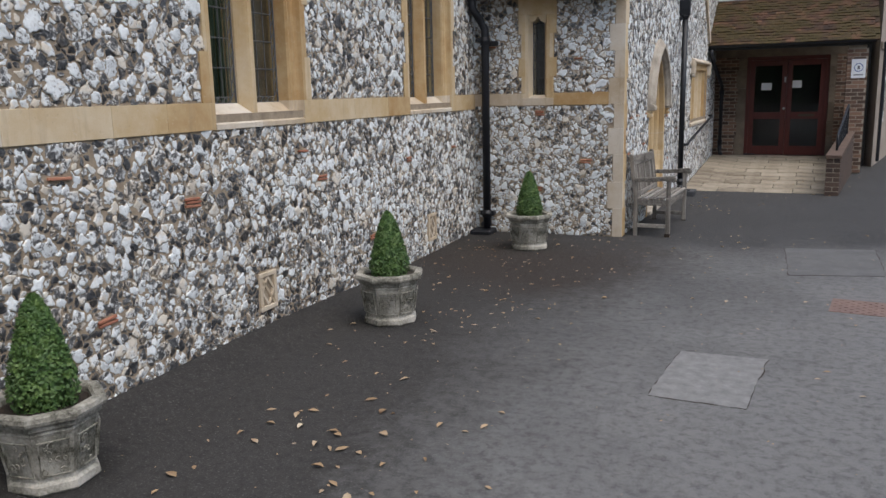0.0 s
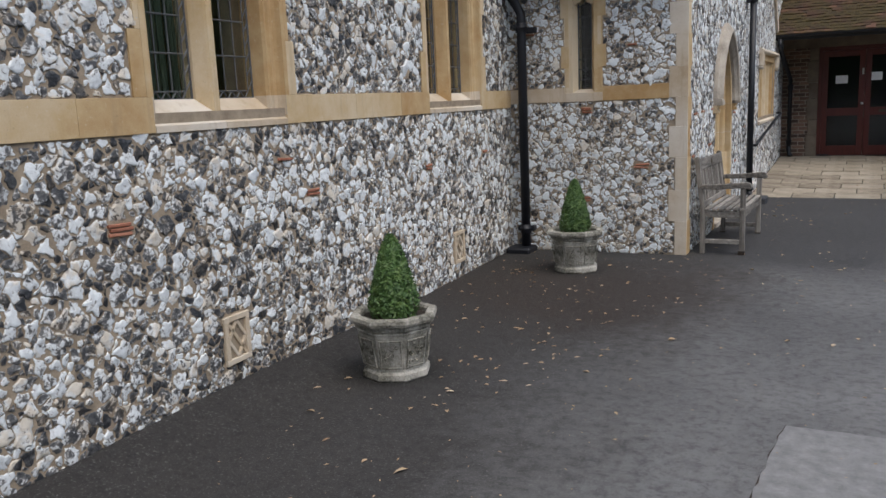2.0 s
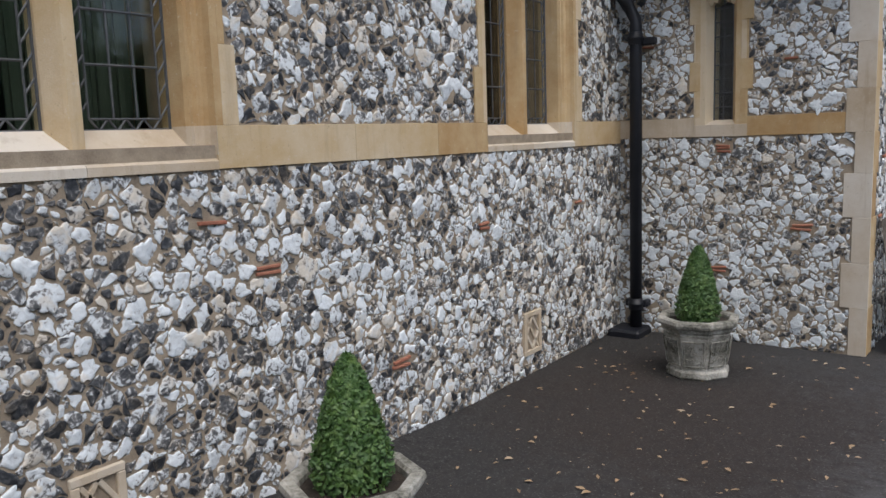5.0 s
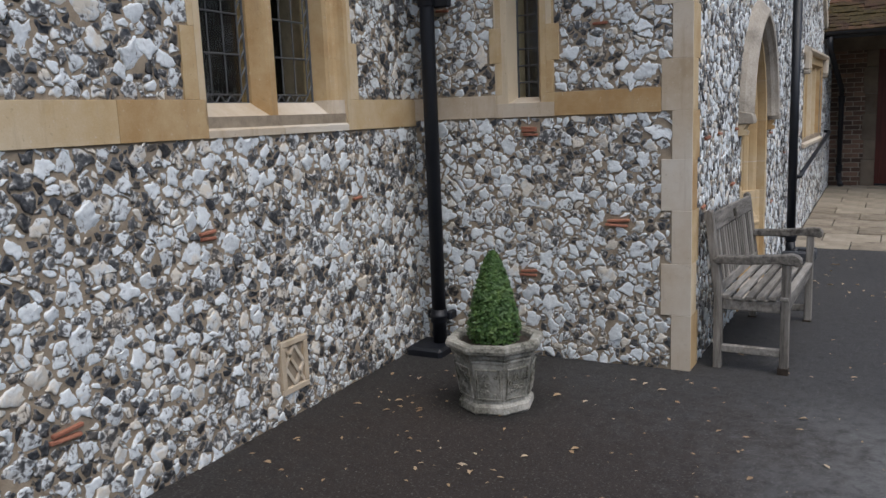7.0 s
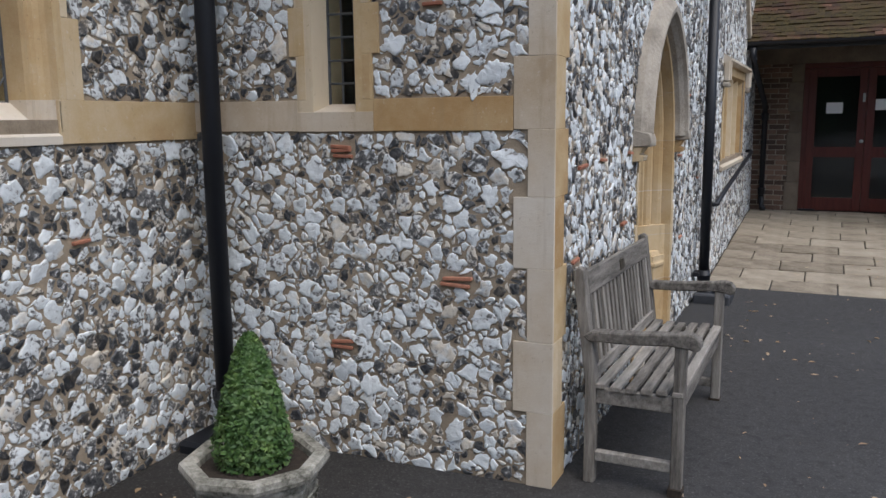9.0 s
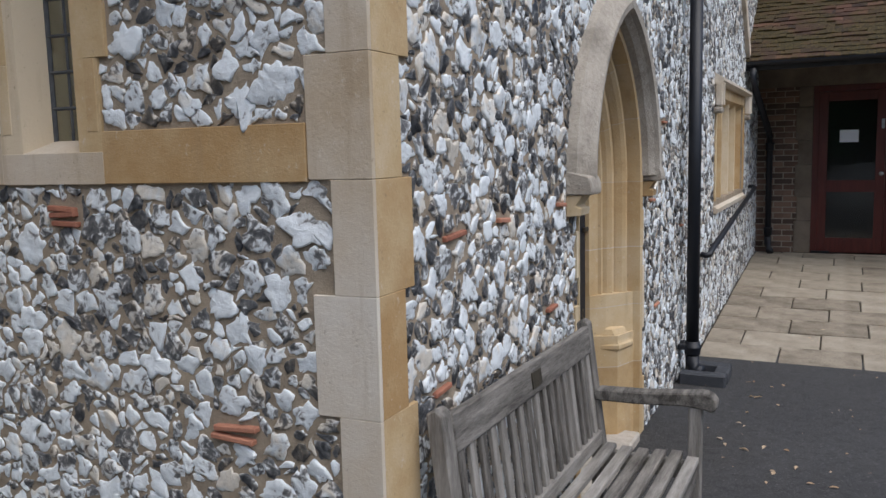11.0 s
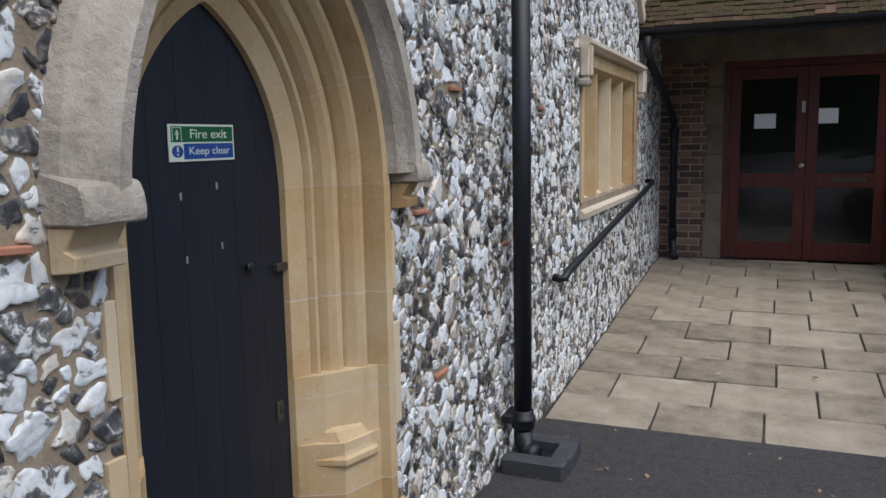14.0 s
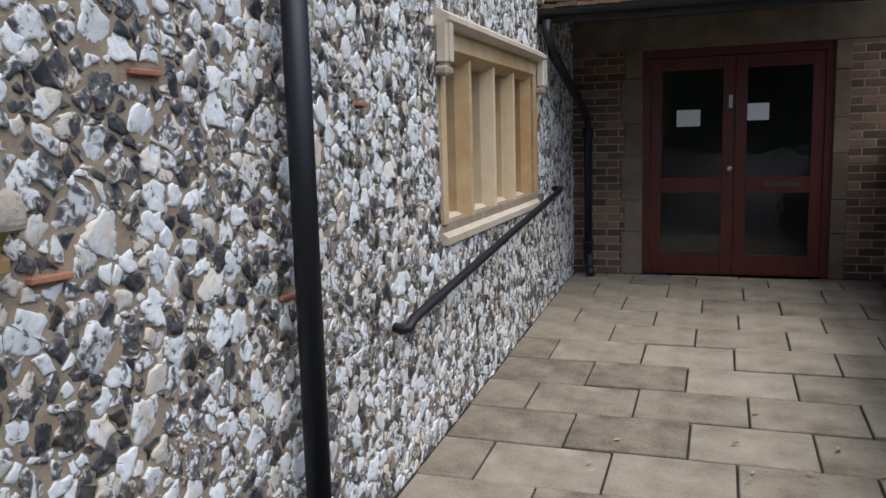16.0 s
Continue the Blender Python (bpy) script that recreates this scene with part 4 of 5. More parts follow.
# ---- the bench ----
def garden_bench(m, length):
    b = thing("garden_bench", m, "weathered grey wooden bench with slatted back and brass plaque", "bench")
    W = 0.058
    lean = 6.5
    for y in (W / 2, length - W / 2):
        back = extrude_outline([(0.075, -0.03), (0.13, -0.03), (0.13, 0.44), (0.055, 0.93), (0.03, 0.945), (0.0, 0.93), (0.075, 0.42)], y - W / 2, y + W / 2, "y", 0.005)
        part("back_leg", back, OAK_UP, b)
        part("front_leg", block(0.505, 0.56, y - W / 2, y + W / 2, -0.03, 0.64, 0.005), OAK_UP, b)
        arm = extrude_outline([(0.06, 0.645), (0.10, 0.667), (0.30, 0.673), (0.50, 0.688), (0.56, 0.695), (0.60, 0.688), (0.625, 0.665), (0.625, 0.633), (0.60, 0.62), (0.57, 0.63), (0.48, 0.635), (0.3, 0.623), (0.09, 0.62)], y - 0.036, y + 0.036, "y", 0.006)
        part("arm", arm, OAK, b)
        part("side_rail", block(0.13, 0.505, y - 0.018, y + 0.018, 0.34, 0.41, 0.004), OAK, b)
        part("stretcher", block(0.13, 0.505, y - 0.02, y + 0.02, 0.075, 0.12, 0.004), OAK, b)
    part("front_rail", block(0.51, 0.545, W, length - W, 0.335, 0.405, 0.004), OAK, b)
    part("back_rail", block(0.09, 0.125, W, length - W, 0.44, 0.50, 0.004), OAK, b)
    part("top_rail", block(-0.016, 0.016, W, length - W, -0.055, 0.055, 0.006), OAK, b, m=pose(0.05, 0, 0.865, 0, -lean - 2, 0))
    for k in range(6):
        x = 0.125 + 0.0755 * k
        part("seat_slat", block(x, x + 0.051, 0.0 if k < 5 else -0.004, length, 0.41 - 0.006 * math.sin(k), 0.434 - 0.006 * math.sin(k), 0.004), OAK, b)
    n = 17
    for k in range(n):
        y = W + (length - 2 * W) * (k + 0.5) / n
        part("back_slat", block(-0.009, 0.009, y - 0.019, y + 0.019, 0.0, 0.345, 0.003), OAK_UP, b, m=pose(0.105, 0, 0.49, 0, -lean - 2, 0))
    part("plaque", block(0.0, 0.003, length / 2 - 0.055, length / 2 + 0.035, -0.027, 0.027, 0.001), BRASS, b, "small dull brass plaque", m=pose(0.069, 0, 0.865, 0, -lean - 2, 0))
    for k, y in ((0.53, W / 2), (0.10, length - W / 2), (0.53, length - W / 2)):
        part("foot_block", block(k - 0.035, k + 0.035, y - 0.035, y + 0.035, -0.035, 0.012, 0.004), SOIL, b)
    return b


garden_bench(SIDE @ pose(0.05, 0.13, 0.028, -1.2, 0, 0) @ Matrix.Diagonal((0.89, 1, 1.01, 1)), 1.40)

# ---- patches and cover in the asphalt ----
for pts, mat, name, label, z in ((((-0.343, 6.249), (0.202, 6.229), (0.088, 5.318), (-0.448, 5.362)), ASPHALT_PALE, "asphalt_patch", "paler grey square patch in the asphalt", 0.004),
                                 (((0.377, 10.228), (1.256, 10.34), (1.22, 9.036), (0.378, 8.846)), ASPHALT_OLD, "asphalt_patch", "large slightly paler patch in the asphalt", 0.004)):
    rnd = random.Random(len(label))
    ring = []
    for (a, b), (c, d) in zip(pts, pts[1:] + pts[:1]):
        for k in range(12):
            ring.append((a + (c - a) * k / 12 + rnd.uniform(-0.008, 0.008), b + (d - b) * k / 12 + rnd.uniform(-0.008, 0.008)))
    ob = tagged(new(name, mesh_of(name, extrude_outline(ring, -0.02, z, "z"), mat)), label, "patch", kind="structure")
    mx, my = sum(p for p, q in ring) / len(ring), sum(q for p, q in ring) / len(ring)
    wide = [(mx + (p - mx) * 1.012 + rnd.uniform(-0.007, 0.007), my + (q - my) * 1.009 + rnd.uniform(-0.007, 0.007)) for p, q in ring]
    part("tar_joint", extrude_outline(wide, -0.02, 0.002, "z"), SOIL, ob, "dark broken joint round the patch")
cover = thing("drain_cover", pose(1.0, 7.78, 0, 0, 0, -8), "reddish rusted iron drain cover in the asphalt", "drain cover")
part("plate", block(-0.33, 0.33, -0.22, 0.22, -0.02, 0.004, 0.002), ASPHALT_RED, cover)
for k in range(15):
    for j in range(9):
        if (k + j) % 2:
            part("stud", block(-0.31 + k * 0.042, -0.285 + k * 0.042, -0.20 + j * 0.045, -0.175 + j * 0.045, 0.004, 0.008), ASPHALT_RED, cover)

# ---- fallen leaves ----
rnd = random.Random(12)
bm = bmesh.new()
spots = [(-2.6, 8.6, 0.55, 30), (-2.9, 9.6, 0.4, 24), (-1.9, 4.0, 0.9, 50), (-1.9, 7.6, 0.9, 60), (-1.3, 10.2, 0.8, 30), (-2.2, 6.4, 0.9, 50), (-0.6, 9.5, 1.6, 50), (-0.7, 13.2, 0.7, 30), (0.6, 15.9, 0.8, 46), (-1.2, 2.7, 0.9, 40), (0.5, 8.0, 2.0, 40), (-0.9, 14.6, 0.5, 16)]
for cx, cy, sp, n in spots:
    for k in range(n):
        x, y = rnd.gauss(cx, sp * 0.6), rnd.gauss(cy, sp * 0.7)
        if x < -3.2 or (y > 10.3 and x < -0.75 + 0.044 * (y - 10.48) - 0.5):
            continue
        z = 0.006 if y < 15.4 else 0.02 + (y - 15.3) * 0.049
        s, a, w = rnd.uniform(0.009, 0.028) * (1.45 if cy < 5 else 1), rnd.uniform(0, 6.28), rnd.uniform(0.3, 0.55)
        c, d, e = math.cos(a), math.sin(a), rnd.uniform(0.1, 0.5)
        shape = [(-1, 0, 0), (-0.35, w, e), (0.35, w * 0.8, e), (1, 0.05, e * 0.4), (0.35, -w * 0.8, e * 0.7), (-0.35, -w, e * 0.9)]
        v = [bm.verts.new((x + s * (p * c - q * d), y + s * (p * d + q * c), z + s * h)) for p, q, h in shape]
        m = bm.verts.new((x, y, z + s * 0.1))
        for i in range(6):
            bm.faces.new((v[i], v[(i + 1) % 6], m))
for k in range(1300):
    x, y = rnd.uniform(-3.1, 2.2), rnd.uniform(1.5, 15.0)
    if rnd.random() > 0.35 + 0.65 * math.exp(-((x + 2.2) / 1.4) ** 2) or (y > 10.3 and x < -0.8):
        continue
    s, a = rnd.uniform(0.003, 0.008), rnd.uniform(0, 6.28)
    v = [bm.verts.new((x + s * math.cos(a + q) * w, y + s * math.sin(a + q) * w, 0.004 + 0.3 * s * (q > 2))) for q, w in ((0, 1.6), (1.5, 0.7), (3.1, 1.3), (4.6, 0.6))]
    bm.faces.new(v)
tagged(new("fallen_leaves", mesh_of("fallen_leaves", bm, DEAD_LEAF)), "scattered small dry brown and yellow leaves on asphalt", "leaves", kind="stuff")

# ---- ramp of stone slabs ----
RAMP0, RAMP1, RISE = 4.80, 9.2, 0.235
ramp_ob = thing("ramp", SIDE, "sloping ramp of worn buff stone slabs", "ramp", kind="structure")
ramp_bm = bmesh.new()
v = [ramp_bm.verts.new(p) for p in ((-0.02, RAMP0, -0.1), (2.36, RAMP0, -0.1), (2.36, RAMP0, -0.018), (-0.02, RAMP0, -0.018), (-0.02, RAMP1, -0.1), (2.76, RAMP1, -0.1), (2.76, RAMP1, RISE - 0.018), (-0.02, RAMP1, RISE - 0.018), (-0.02, 9.9, -0.1), (2.82, 9.9, -0.1), (2.82, 9.9, RISE - 0.018), (-0.02, 9.9, RISE - 0.018))]
for f in ((0, 1, 2, 3), (3, 2, 6, 7), (7, 6, 10, 11), (8, 9, 10, 11), (0, 3, 7, 11, 8, 4), (1, 2, 6, 10, 9, 5), (0, 1, 5, 4), (4, 5, 9, 8)):
    ramp_bm.faces.new([v[k] for k in f])
part("bed", ramp_bm, JOINT, ramp_ob)
rnd = random.Random(8)
y, row = RAMP0, 0
while y < 9.78:
    d = min(0.445, 9.80 - y)
    x = 0.02 - (0.3 if row % 2 else 0.0)
    stop_x = 2.33 + (y - 4.62) * 0.09
    while x < stop_x - 0.05:
        w = 0.60 + rnd.uniform(-0.02, 0.03)
        a, b = max(x, 0.015), min(x + w, stop_x)
        if b - a > 0.06:
            bm = block(a + 0.006, b - 0.006, 0.007, d - 0.007, -0.04, 0.0, 0.006)
            slope = math.degrees(math.atan(RISE / (RAMP1 - RAMP0))) if y + d / 2 < RAMP1 else 0.0
            z = RISE * min(1.0, (y - RAMP0) / (RAMP1 - RAMP0))
            part("slab", bm, PAVING, ramp_ob, m=pose(0, y, z + rnd.uniform(-0.003, 0.003), slope + rnd.uniform(-0.25, 0.25), rnd.uniform(-0.25, 0.25), 0))
        x += w
    y, row = y + d, row + 1


# ---- the porch at the head of the ramp ----
FRONT, PORCH = 8.28, 9.80                            # line of the gutter and pier; line of the doors


def brickwork(parent, x0, x1, z0, z1, y, key_x=True, depth=0.1, m=None, mat=None):
    """Single bricks in stretcher bond on a mortar bed; the face looks towards -y."""
    part("mortar_bed", block(x0, x1, y + 0.004, y + depth, z0, z1), BRICK_MORTAR, parent, m=m)
    cache = {}
    z, row = z0, 0
    while z < z1 - 0.02:
        h = min(0.062, z1 - z)
        x = x0 - (0.1125 if row % 2 else 0)
        while x < x1:
            a, b = max(x, x0), min(x + 0.211, x1)
            if b - a > 0.03:
                key = (round(b - a, 3), round(h, 3))
                if key not in cache:
                    cache[key] = mesh_of("brick", block(0, b - a, 0, 0.03, 0, h, 0.003), mat or BRICK)
                mm = pose(a, y - 0.001, z)
                part("brick", cache[key], mat or BRICK, parent, m=(m @ mm) if m is not None else mm)
            x += 0.225
        z, row = z + 0.075, row + 1


end_wall = thing("wall_porch", SIDE, "red-brown brick porch wall with buff stone door jambs", "wall", kind="structure")
DX0, DX1, DZ0, DZ1 = 0.67, 2.33, RISE, RISE + 2.14
brickwork(end_wall, 0.0, 0.50, RISE, DZ1 + 0.02, PORCH)
brickwork(end_wall, 2.46, 2.95, RISE, DZ1 + 0.02, PORCH)
z, k = RISE, 0
while z < DZ1:
    h = 0.31 if k % 2 else 0.42
    h = min(h, DZ1 - z)
    part("jamb_stone", block(0.50 if k % 2 else 0.47, DX0, PORCH - 0.012, PORCH + 0.12, z + 0.002, z + h - 0.002, 0.006), PORCH_STONE, end_wall)
    part("jamb_stone", block(DX1, 2.46, PORCH - 0.012, PORCH + 0.12, z + 0.002, z + h - 0.002, 0.006), PORCH_STONE, end_wall)
    z, k = z + h, k + 1
part("lintel", block(0.0, 2.95, PORCH - 0.012, PORCH + 0.12, DZ1, DZ1 + 0.30, 0.006), PORCH_STONE, end_wall)
part("upper_wall", block(-0.4, 3.10, PORCH + 0.0, PORCH + 0.3, DZ1 + 0.30, 6.2), RENDER, end_wall)

doors = thing("door_2", SIDE, "red-brown glazed double doors with paper notices", "door", kind="structure")
part("frame_head", block(DX0, DX1, PORCH + 0.02, PORCH + 0.10, DZ1 - 0.075, DZ1, 0.004), MAHOGANY, doors)
part("door_post", block(DX0, DX0 + 0.07, PORCH + 0.02, PORCH + 0.10, DZ0, DZ1 - 0.075, 0.004), MAHOGANY, doors)
part("door_post", block(DX1 - 0.07, DX1, PORCH + 0.02, PORCH + 0.10, DZ0, DZ1 - 0.075, 0.004), MAHOGANY, doors)
MIDX = (DX0 + DX1) / 2
for s, (a, b) in ((0, (DX0 + 0.07, MIDX - 0.003)), (1, (MIDX + 0.003, DX1 - 0.07))):
    y0, y1 = PORCH + 0.035, PORCH + 0.08
    rails = ((DZ0 + 0.01, DZ0 + 0.20), (DZ0 + 0.79, DZ0 + 0.94), (DZ1 - 0.20, DZ1 - 0.08))
    leaf = part("door_leaf", block(a, a + 0.105, y0, y1, DZ0 + 0.01, DZ1 - 0.08, 0.004), MAHOGANY, doors)
    part("stile", block(b - 0.105, b, y0, y1, DZ0 + 0.01, DZ1 - 0.08, 0.004), MAHOGANY, leaf)
    for z0, z1 in rails:
        part("rail", block(a + 0.105, b - 0.105, y0 + 0.002, y1 - 0.002, z0, z1, 0.003), MAHOGANY, leaf)
    for z0, z1 in ((rails[0][1], rails[1][0]), (rails[1][1], rails[2][0])):
        part("pane", block(a + 0.105, b - 0.105, y0 + 0.02, y0 + 0.026, z0, z1), DOOR_GLASS, leaf).visible_shadow = False
part("letter_plate", block(MIDX + 0.26, MIDX + 0.58, PORCH + 0.027, PORCH + 0.035, DZ0 + 0.845, DZ0 + 0.895, 0.003), BRASS, doors, "dull metal letter plate")
part("push_plate", block(MIDX - 0.055, MIDX - 0.02, PORCH + 0.028, PORCH + 0.035, DZ0 + 1.58, DZ0 + 1.70, 0.003), STEEL, doors)
part("knob", lathe([(0.018, 0), (0.018, 0.02), (0.028, 0.028), (0.026, 0.045), (0.012, 0.05)], 14), STEEL, doors, m=pose(MIDX - 0.04, PORCH + 0.035, DZ0 + 1.02, 90, 0, 0), smooth=True)
for x, z in ((0.98, DZ0 + 1.42), (1.58, DZ0 + 1.46)):
    ob = tagged(new("paper_notice", mesh_of("paper_notice", block(x, x + 0.215, PORCH + 0.050, PORCH + 0.053, z, z + 0.155), PAPER)), "blank white paper notice taped inside the door glass", "notice", "door notices")
    ob.matrix_basis = SIDE
tagged(new("door_mat", mesh_of("door_mat", block(0.68, 0.9, PORCH - 0.02, PORCH + 0.02, RISE, RISE + 0.03, 0.005), BLACK_IRON)), "small black door stop on the threshold", "door stop").matrix_basis = SIDE
# lobby shell in the near-black plaster, so its darkness comes from colour
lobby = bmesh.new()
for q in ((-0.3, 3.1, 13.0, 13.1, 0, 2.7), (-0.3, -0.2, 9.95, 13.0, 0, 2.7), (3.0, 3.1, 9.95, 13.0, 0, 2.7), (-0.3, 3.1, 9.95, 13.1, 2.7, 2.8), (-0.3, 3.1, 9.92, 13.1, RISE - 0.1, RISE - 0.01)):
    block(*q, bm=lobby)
tagged(new("lobby", mesh_of("lobby", lobby, ROOM)), "lobby with painted gloom behind the glazed doors", "interior", kind="structure").matrix_basis = SIDE
tagged(new("notice_board", mesh_of("notice_board", block(1.62, 2.1, 11.6, 11.64, 0.4, 1.0, 0.01), SIGN_BLUE)), "blue panel standing in the dim lobby", "board").matrix_basis = SIDE

pier = thing("pier", SIDE, "red brick porch pier with a white notice", "pier", kind="structure")
part("core", block(2.63, 2.93, FRONT + 0.05, FRONT + 0.36, -0.1, 2.56), BRICK_MORTAR, pier)
# low wall added here; its height limits the daylight reaching the porch
part("side_wall", block(2.83, 2.95, FRONT + 0.36, PORCH + 0.3, -0.1, 1.55), DARK_BRICK, pier)
brickwork(pier, 2.60, 2.96, 0.02, 2.42, FRONT + 0.02, depth=0.06)
brickwork(pier, -FRONT - 0.38, -FRONT - 0.05, RISE, 2.42, 2.60, depth=0.06, m=pose(0, 0, 0, 0, 0, -90))
board = thing("parking_notice", SIDE @ pose(2.68, FRONT + 0.01, 1.86), "white notice with a round emblem on the brick pier", "notice")
part("plate", block(0, 0.25, -0.006, 0.0, 0, 0.36), PAPER, board)
ring = bmesh.new()
tube([(0.125 + 0.075 * math.cos(t * math.pi / 12), -0.008, 0.2 + 0.075 * math.sin(t * math.pi / 12)) for t in range(25)], 0.007, 6, ring)
part("ring", ring, SIGN_BLUE, board)
part("bar", block(0.105, 0.145, -0.009, -0.006, 0.165, 0.235), INK, board)
part("bar", block(0.04, 0.21, -0.009, -0.006, 0.05, 0.07), INK, board)

roof = thing("porch_roof", SIDE, "mossy clay-tiled lean-to porch roof with lead flashing", "roof", kind="structure")
EZ, RZ = 2.58, 3.62
slope = math.degrees(math.atan2(RZ - EZ, PORCH - FRONT + 0.08))
LEN = math.hypot(RZ - EZ, PORCH - FRONT + 0.08)
RM = pose(0, FRONT - 0.08, EZ, slope, 0, 0)
part("deck", block(-0.02, 3.02, 0.0, LEN, -0.07, -0.02), FASCIA, roof, m=RM)
part("flashing", block(-0.02, 3.06, LEN - 0.13, LEN + 0.0, 0.03, 0.055, 0.006), LEADWORK, roof, m=RM)
part("fascia", block(0.0, 3.0, FRONT - 0.06, FRONT - 0.03, 2.48, 2.56, 0.004), FASCIA, roof)
tiles = [mesh_of("roof_tile", extrude_outline([(0.0, -0.012), (0.0, 0.012), (0.13, 0.008), (0.26, 0.0), (0.26, -0.012)], 0.002, w - 0.002, "x"), ROOF_TILE) for w in (0.163, 0.165, 0.167)]
rnd = random.Random(21)
row = 0
t = -0.03
while t < LEN - 0.05:
    x = -0.02 - (0.08 if row % 2 else 0.0)
    while x < 3.02:
        part("roof_tile", rnd.choice(tiles), ROOF_TILE, roof, m=RM @ pose(x, t + rnd.uniform(-0.008, 0.008), 0.010 + rnd.uniform(0, 0.016), -3.2 + rnd.uniform(-2.0, 2.0), rnd.uniform(-3.0, 3.0), rnd.uniform(-2.0, 2.0)))
        x += 0.166
    t, row = t + 0.105, row + 1
gut = thing("gutter", SIDE, "black half-round gutter under the porch tiles", "gutter")
half = [(0.055 * math.cos(a), 0.055 * math.sin(a)) for a in (math.pi + math.pi * k / 10 for k in range(11))] + [(0.047 * math.cos(a), 0.047 * math.sin(a)) for a in (2 * math.pi - math.pi * k / 10 for k in range(11))]
part("channel", extrude_outline(half, 0.0, 3.05, "x"), BLACK_IRON, gut, m=pose(0.02, FRONT - 0.115, 2.572) @ Matrix.Diagonal((1, 0.82, 0.82, 1)))
for x in (0.04, 1.02, 2.0, 2.98):
    part("bracket", extrude_outline([(1.13 * a, 1.13 * b) for a, b in half], x, x + 0.03, "x"), BLACK_IRON, gut, m=pose(0.02, FRONT - 0.115, 2.572) @ Matrix.Diagonal((1, 0.82, 0.82, 1)))
p3 = thing("drainpipe", SIDE, "black drainpipe with a swan neck beside the porch doors", "drainpipe")
part("neck", tube([(0.09, FRONT - 0.12, 2.50), (0.09, FRONT - 0.12, 2.40), (0.11, FRONT - 0.02, 2.26), (0.165, 9.50, 1.82), (0.17, 9.62, 1.74), (0.17, 9.66, 1.66), (0.17, 9.66, 0.42)], 0.038, 16), BLACK_IRON, p3, smooth=True)
part("shoe", tube([(0.17, 9.66, 0.45), (0.17, 9.66, 0.36), (0.19, 9.62, 0.29), (0.21, 9.56, 0.265)], 0.044, 16), BLACK_IRON, p3, smooth=True)
for z in (1.62, 0.52):
    part("collar", lathe([(0.04, z - 0.05), (0.05, z - 0.045), (0.05, z + 0.03), (0.056, z + 0.035), (0.056, z + 0.05), (0.04, z + 0.055)], 16), BLACK_IRON, p3, m=pose(0.17, 9.66, 0), smooth=True)

# low wall and railing along the open side of the ramp
low = thing("low_wall", SIDE, "low brick wall beside the ramp", "low wall", kind="structure")
LOW = pose(2.28, 4.62, 0, 0, 0, -5.2)
bm = bmesh.new()
v = [bm.verts.new(p) for p in ((0, 0.01, -0.05), (0.2, 0.01, -0.05), (0.2, 3.7, -0.05), (0, 3.7, -0.05), (0, 0.01, 0.60), (0.2, 0.01, 0.60), (0.2, 3.7, 0.80), (0, 3.7, 0.80))]
for f in ((0, 1, 2, 3), (4, 5, 6, 7), (0, 1, 5, 4), (1, 2, 6, 5), (2, 3, 7, 6), (3, 0, 4, 7)):
    bm.faces.new([v[k] for k in f])
part("core", bm, DARK_BRICK, low, m=LOW)
brickwork(low, 0.0, 0.2, 0.0, 0.60, 0.0, depth=0.03, m=LOW, mat=DARK_BRICK)
cop = bmesh.new()
v = [cop.verts.new(p) for p in ((-0.015, -0.02, 0.60), (0.215, -0.02, 0.60), (0.215, 3.7, 0.80), (-0.015, 3.7, 0.80), (-0.015, -0.02, 0.645), (0.215, -0.02, 0.645), (0.215, 3.7, 0.845), (-0.015, 3.7, 0.845))]
for f in ((0, 1, 2, 3), (4, 5, 6, 7), (0, 1, 5, 4), (1, 2, 6, 5), (2, 3, 7, 6), (3, 0, 4, 7)):
    cop.faces.new([v[k] for k in f])
part("coping", cop, DARK_BRICK, low, m=LOW)
fence = thing("railing", SIDE @ LOW, "black iron railing with a sloping handrail on the low wall", "railing")
part("handrail", tube([(0.1, 0.62, 0.66), (0.1, 0.62, 0.90), (0.1, 0.68, 0.93), (0.1, 3.0, 1.36), (0.1, 3.05, 1.35), (0.1, 3.06, 0.82)], 0.02, 10), BLACK_IRON, fence, smooth=True)
for k in range(18):
    y = 0.75 + k * 0.125
    part("baluster", tube([(0.1, y, 0.66 + (y - 0.0) * 0.05), (0.1, y, 0.92 + (y - 0.62) * 0.18)], 0.008, 6), BLACK_IRON, fence)

# ---- house behind the porch, and what lies beyond ----
house = thing("neighbour_house", SIDE, "brown brick and render house with a white leaded window", "house")
hw = bmesh.new()
o = [(3.25, 9.80), (4.38, 17.0), (-2.5, 17.0), (-2.5, 10.3), (-0.4, 10.3), (3.08, 10.3)]
part("wall", extrude_outline(o, 0.0, 5.4, "z"), HOUSE_RENDER, house)
part("roof", extrude_outline([(9.6, 5.3), (9.6, 5.42), (13.2, 7.8), (17.3, 5.42), (17.3, 5.3)], -2.7, 3.9, "x"), DARK_TILE, house)
SWALL = pose(3.068, 8.6, 0, 0, 0, -8.92)
for y, z0, z1, w in ((2.2, 2.75, 3.9, 0.8), (4.9, 2.75, 3.9, 0.8), (2.2, 0.9, 1.9, 0.6), (5.2, 0.6, 1.5, 0.7)):
    wd = part("window", block(-0.02, 0.015, y, y + w, z0, z1, 0.004), WHITE, house, "white framed side window", m=SWALL)
    part("pane", block(0.012, 0.018, y + 0.07, y + w - 0.07, z0 + 0.07, z1 - 0.07), GLASS, wd)
